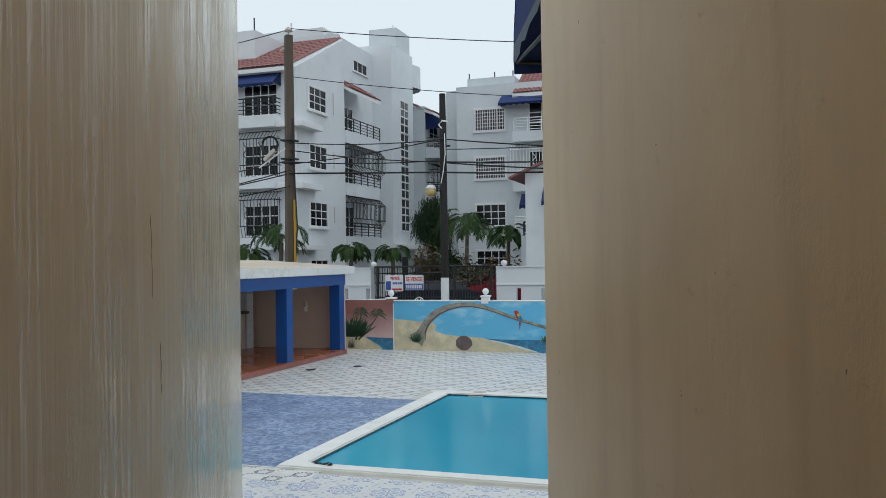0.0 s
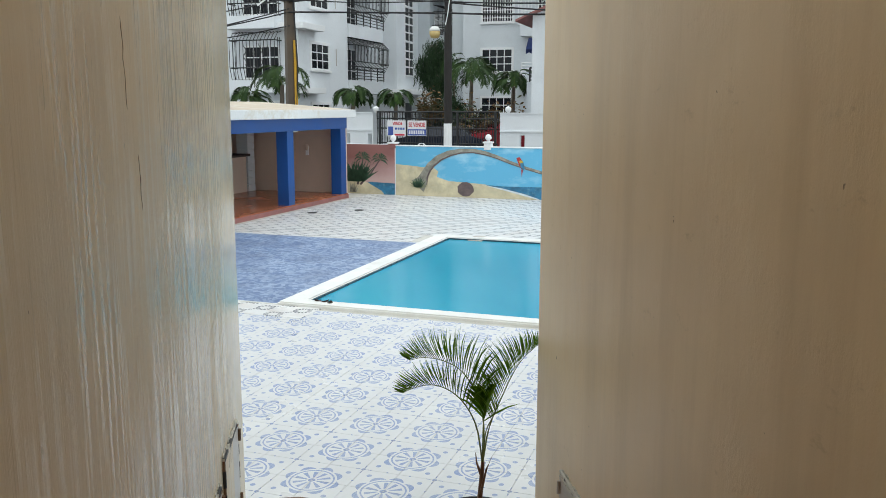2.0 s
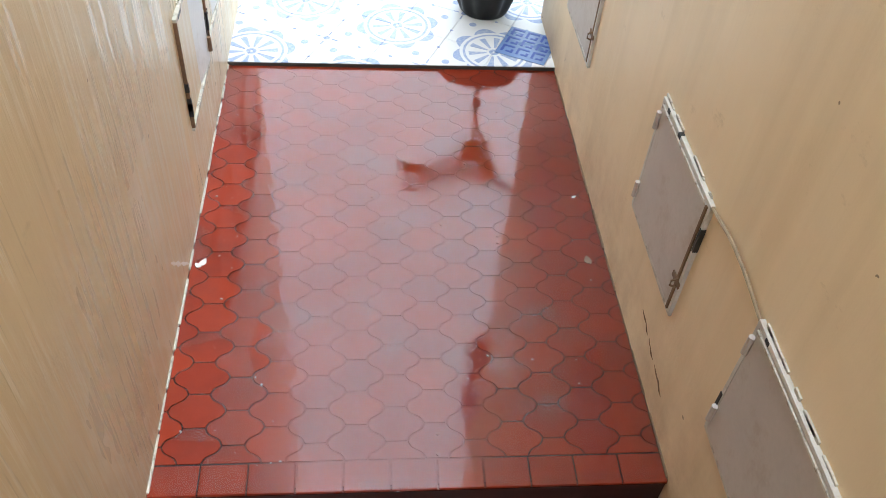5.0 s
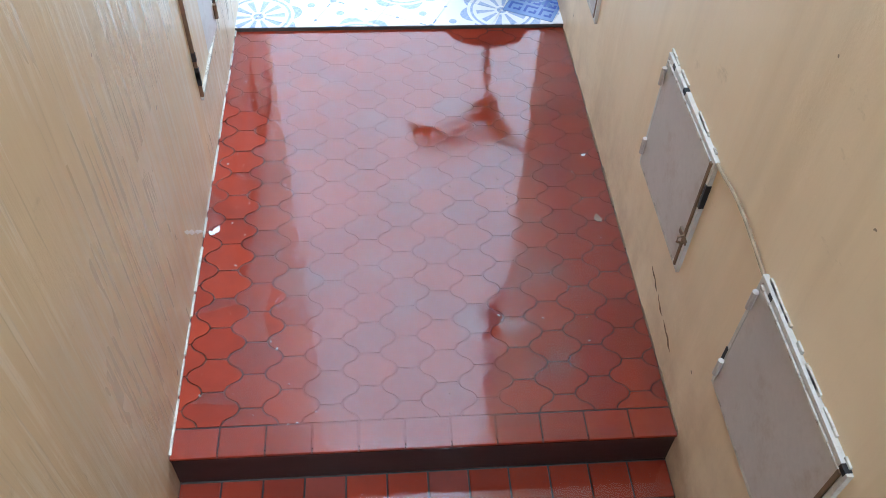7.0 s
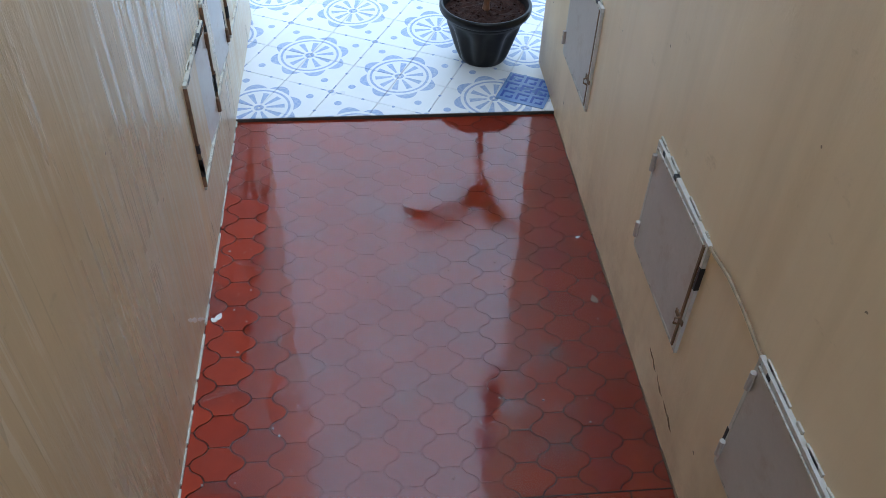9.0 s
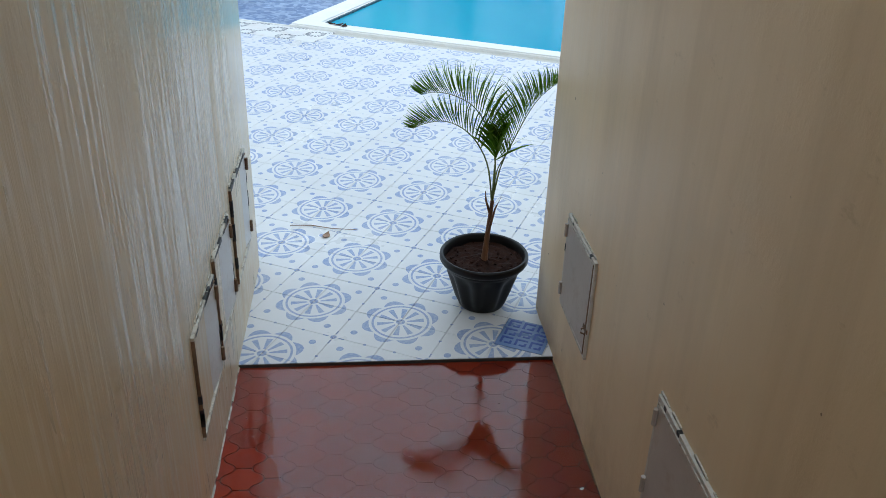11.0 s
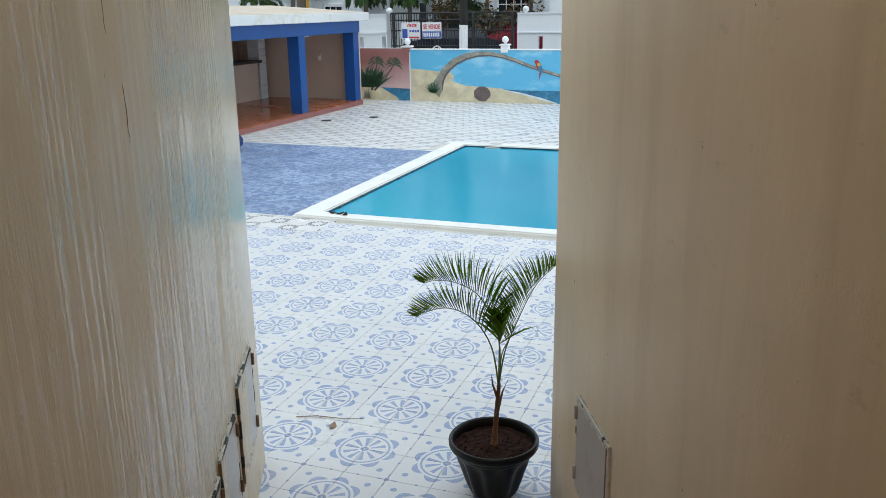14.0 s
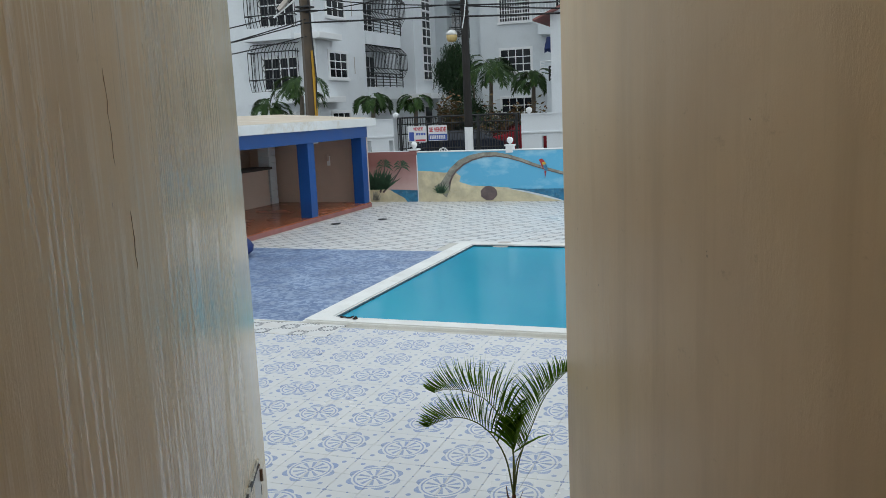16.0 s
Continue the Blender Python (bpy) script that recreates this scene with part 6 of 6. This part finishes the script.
def weeping_tree(at, height, spread, strands, seed, label):
    """A tree of hanging feathery strands: trunk, arching limbs, and single narrow leaflets along each strand."""
    t = thing("weeping_tree", label, "tree", at)
    rnd = random.Random(seed)
    part("trunk", tube([(0, 0, -0.7), (0.1, 0, height * 0.45), (0.0, 0.1, height * 0.92)], [0.17, 0.12, 0.04], 8), "trunk", t)
    tips = []
    for k in range(11):
        g, z = rnd.uniform(0, 6.28), height * rnd.uniform(0.35, 0.88)
        r = spread * rnd.uniform(0.4, 1.0) * (1.15 - 0.6 * z / height)
        pts = [Vector((0.05, 0, z)), Vector((r * 0.5 * math.cos(g), r * 0.5 * math.sin(g), z + 0.5)), Vector((r * math.cos(g), r * math.sin(g), z + 0.35))]
        part("limb", tube(pts, [0.05, 0.03, 0.012], 5), "trunk", t)
        tips.append(pts)
    bm = bmesh.new()
    for k in range(strands):
        pts = rnd.choice(tips)
        f = rnd.random()
        p = (pts[0].lerp(pts[1], f * 2) if f < 0.5 else pts[1].lerp(pts[2], f * 2 - 1)) + Vector((rnd.gauss(0, 0.22), rnd.gauss(0, 0.22), rnd.gauss(0, 0.12)))
        drift = Vector((rnd.uniform(-0.25, 0.25), rnd.uniform(-0.25, 0.25), -1.0))
        n = int(rnd.uniform(7, 17))
        for j in range(n):
            q = p + drift * 0.085 * j + Vector((0, 0, 0.10 * max(0, 1 - j / 4)))
            g = rnd.uniform(0, 6.28)
            go = Vector((math.cos(g) * 0.6, math.sin(g) * 0.6, -1.0)).normalized() * rnd.uniform(0.13, 0.22)
            side = go.cross(Vector((math.sin(g), math.cos(g), 0.2))).normalized() * 0.022
            bm.faces.new([bm.verts.new(v) for v in (q, q + go * 0.5 + side, q + go, q + go * 0.5 - side)])
    tagged(part("leaves", bm, "vine", t, "dark hanging feathery leaves"), kind="stuff")


weeping_tree(YARD @ Matrix.Translation((-16.15, 46.0, 0)), 6.9, 1.6, 1500, 3, "tall tree of dark hanging foliage behind the gate")
weeping_tree(YARD @ Matrix.Translation((-14.9, 45.5, 0)), 4.9, 1.2, 800, 9, "dark hanging tree behind the street lamp")
leafy("croton_bush", YARD @ Matrix.Translation((-14.36, 40.0, 0)), (-0.4, -0.5, 1.2), (0.4, 0.5, 3.2), 700, 0.28, "croton", "reddish croton bush behind the gate", 4)
leafy("croton_bush", YARD @ Matrix.Translation((-10.2, 36.8, 0)), (-1.4, -0.5, 1.2), (1.0, 0.5, 2.75), 1300, 0.26, "croton", "reddish croton hedge beside the driveway", 5)
leafy("green_hedge", YARD @ Matrix.Translation((-10.6, 41.0, 0)), (-4.0, -0.7, 0.4), (2.4, 0.6, 2.5), 6500, 0.28, "vine", "dark green hedge behind the gate", 6)


# ---- tiles last: lantern-shaped clay tiles, then the printed deck ----
def lantern(w, h, fl, amp, shrink=0.968, seg=10):
    def curve(p, q, nx, ny):
        out = []
        for i in range(seg):
            s = i / seg
            o = amp * math.sin(2 * math.pi * s) + 0.0012 * math.sin(10 * math.pi * s)
            out.append((p[0] + (q[0] - p[0]) * s + nx * o, p[1] + (q[1] - p[1]) * s + ny * o))
        return out
    rt, lt, tr, tl, br, bl = (w / 2, 0), (-w / 2, 0), (fl / 2, h / 2), (-fl / 2, h / 2), (fl / 2, -h / 2), (-fl / 2, -h / 2)
    run = w / 2 - fl / 2
    k = math.hypot(h / 2, run)
    n1 = (h / 2 / k, run / k)
    ring = curve(tr, rt, *n1)
    right_low = [(-x, y) for x, y in curve(lt, bl, *n1)]
    ring += right_low
    ring += [br]
    ring += [bl] + list(reversed(curve(lt, bl, *n1)))[:-1]
    ring += [lt] + [(-x, y) for x, y in list(reversed(curve(tr, rt, *n1)))]
    clean = []
    for p in ring:
        if not clean or math.hypot(p[0] - clean[-1][0], p[1] - clean[-1][1]) > 1e-5:
            clean.append(p)
    if math.hypot(clean[0][0] - clean[-1][0], clean[0][1] - clean[-1][1]) < 1e-5:
        clean.pop()
    return [(x * shrink, y * shrink) for x, y in clean][::-1]


LW, LH, LF = 0.203, 0.1415, 0.077
CP = LW / 2 + LF / 2
outline = lantern(LW, LH, LF, -0.0065, 0.971)
tile_mesh = mesh_of("tile", prism(outline, -0.012, 0.0, 0.0025, 0.0012), "clay")
i = 0
x = XL - 0.02
rnd = random.Random(8)
while x < XR + LW:
    y = Y_STEP + 0.10 + (LH / 2 if i % 2 else 0) - LH
    while y < Y_SILL + LH:
        if x - LW / 2 > XL and x + LW / 2 < XR and y - LH / 2 > Y_STEP + 0.10 and y + LH / 2 < Y_SILL - 0.005:
            ob = new("tile", tile_mesh)
        else:
            poly = [(px + x, py + y) for px, py in outline]
            for nx, ny, c in ((-1, 0, -XL - 0.004), (1, 0, XR - 0.004), (0, -1, -Y_STEP - 0.103), (0, 1, Y_SILL - 0.006)):
                poly = clip(poly, nx, ny, c) if poly else poly
            ob = None
            if len(poly) > 2 and max(p[0] for p in poly) - min(p[0] for p in poly) > 0.01 and max(p[1] for p in poly) - min(p[1] for p in poly) > 0.01:
                ob = new("tile", mesh_of("tile", prism([(px - x, py - y) for px, py in poly], -0.012, 0.0, 0.0025, 0.0012), "clay"))
        if ob:
            ob.parent = floor_red
            # along the west wall the floor lies higher: there the tiles stand out of the film
            high = max(0.0, min(1.0, (-0.30 - x) / 0.10)) if y < 3.0 else 0.0
            tip = 0.12 + 0.33 * high
            ob.matrix_basis = pose(x, y, Z_RED + rnd.uniform(-0.0008, 0.0008) + 0.0028 * high, rnd.uniform(-tip, tip), rnd.uniform(-tip, tip), 0)
        y += LH
    x += CP
    i += 1
n_edge = 11
ew = (XR - XL) / n_edge
edge_mesh = mesh_of("edge_tile", block(0.002, ew - 0.002, Y_STEP - 0.012, Y_STEP + 0.098, -0.014, 0.0, 0.004), "clay")
for k in range(n_edge):
    ob = new("edge_tile", edge_mesh)
    ob.parent, ob.location = floor_red, (XL + k * ew, 0, Z_RED + rnd.uniform(-0.001, 0.001))
low_mesh = mesh_of("tile", block(0.003, 0.143, 0.003, 0.143, -0.012, 0.0, 0.003), "clay")
for k in range(12):
    for j in range(5):
        ob = new("tile", low_mesh)
        ob.parent, ob.location = floor_low, (XL + k * 0.1461, Y_STEP - 0.155 - j * 0.146, Z_LOW)

# printed deck tiles: those by the passage singly, the rest joined
single, rest = [], []
blue_tile = None
i0, j0 = LATTICE[0], LATTICE[1]
for i in range(-46, 40):
    for j in range(-30, 19):
        a, b = i0 + i * TILE_A, j0 + j * TILE_B
        if b + TILE_B > 9.90:
            continue
        p = yard(a + TILE_A / 2, b + TILE_B / 2)
        if p.y < Y_SILL - 0.25:
            continue
        if p.x < XL - 0.25 and p.y < YL - 0.2 or p.x > XR + 0.25 and p.y < YR - 0.2:
            continue
        (single if -0.95 < p.x < 2.2 and p.y < 10.5 else rest).append((a, b, p))
single.sort(key=lambda q: q[2].y)
rest += single[300:]
single = single[:300]
G = 0.0015
square = [(-TILE_A / 2 + G, -TILE_B / 2 + G), (TILE_A / 2 - G, -TILE_B / 2 + G), (TILE_A / 2 - G, TILE_B / 2 - G), (-TILE_A / 2 + G, TILE_B / 2 - G)]
deck_mesh = mesh_of("tile", prism(square, -0.010, 0.0, 0.0015, 0.001), "deck")
yard_inv = YARD.inverted()
for a, b, p in single:
    ca, cb = a + TILE_A / 2, b + TILE_B / 2
    corners = [yard(ca + x, cb + y) for x, y in square]
    if min(c.y for c in corners) < Y_SILL:
        poly = clip([tuple(c.xy) for c in corners], 0, -1, -Y_SILL)
        if len(poly) < 3:
            continue
        local = [tuple((yard_inv @ Vector((x, y, 0))).xy - Vector((ca, cb))) for x, y in poly]
        ob = new("tile", mesh_of("tile", prism(local, -0.010, 0.0), "deck"))
    else:
        ob = new("tile", deck_mesh)
    ob.parent, ob.location = pavement, (ca, cb, 0.0)
    if abs(ca + 0.79) < 0.1 and abs(cb - 3.93) < 0.12:
        blue_tile = (ca, cb)
bm = bmesh.new()
for a, b, p in rest:
    ca, cb = a + TILE_A / 2, b + TILE_B / 2
    if min(yard(ca + x, cb + y).y for x, y in square) < Y_SILL:
        continue
    prism([(ca + x, cb + y) for x, y in square], -0.010, 0.0, 0, 0, bm)
ob = part("tiles", bm, "deck", pavement)
tagged(ob, "", "", "", "stuff")
bm = bmesh.new()
a = -19.0
while a < 6:
    b = 16.86
    while b < MB - 0.05:
        if not (a < PA + 0.03):
            prism([(a + 0.002, b + 0.002), (a + 0.298, b + 0.002), (a + 0.298, min(b + 0.298, MB - 0.003)), (a + 0.002, min(b + 0.298, MB - 0.003))], -0.010, 0.0, 0, 0, bm)
        b += 0.3
    b = 15.81
    while a + 0.3 < POOL[0] and a > PA + 0.03 and b < 16.85:
        prism([(a + 0.002, b + 0.002), (a + 0.298, b + 0.002), (a + 0.298, min(b + 0.298, 16.855)), (a + 0.002, min(b + 0.298, 16.855))], -0.010, 0.0, 0, 0, bm)
        b += 0.3
    a += 0.3
ob = part("far_tiles", bm, "chain", pavement, "greyish tiles with dark chain print")
tagged(ob, "", "", "", "stuff")
bm = bmesh.new()
for k in range(14):
    a = -9.3 + 0.3 * k
    for b in (9.30, 9.60):
        if a < -4.2 - (0.3 if b < 9.5 else 0):
            prism([(a, b), (a + 0.298, b), (a + 0.298, b + 0.298), (a, b + 0.298)], -0.008, 0.004, 0, 0, bm)
ob = part("border_tiles", bm, "chain", pavement, "border of chain-printed tiles by the pool")
tagged(ob, "", "", "", "stuff")
# one replaced tile in plain blue with a key pattern
ca, cb = blue_tile or (-0.79, 3.93)
rt = part("replacement_tile", block(ca - TILE_A / 2 + 0.004, ca + TILE_A / 2 - 0.004, cb - TILE_B / 2 + 0.004, cb + TILE_B / 2 - 0.004, -0.006, 0.0035, 0.001), "mosaic_key", pavement, "blue replacement tile with key pattern")
bm = bmesh.new()
s = TILE_A / 10
for r in range(3):
    y = cb - TILE_B / 2 + (1.2 + r * 3.1) * s
    for q in range(3):
        x = ca - TILE_A / 2 + (0.8 + q * 3.0) * s
        block(x, x + 2.4 * s, y + 1.8 * s, y + 2.3 * s, 0.003, 0.0050, 0.0, bm)
        block(x, x + 0.5 * s, y, y + 1.8 * s, 0.003, 0.0050, 0.0, bm)
        block(x + 1.0 * s, x + 2.4 * s, y, y + 0.5 * s, 0.003, 0.0050, 0.0, bm)
        block(x + 1.9 * s, x + 2.4 * s, y + 0.5 * s, y + 1.1 * s, 0.003, 0.0050, 0.0, bm)
key = new("key_pattern", mesh_of("key_pattern", bm, "signblue"))
key.parent = rt
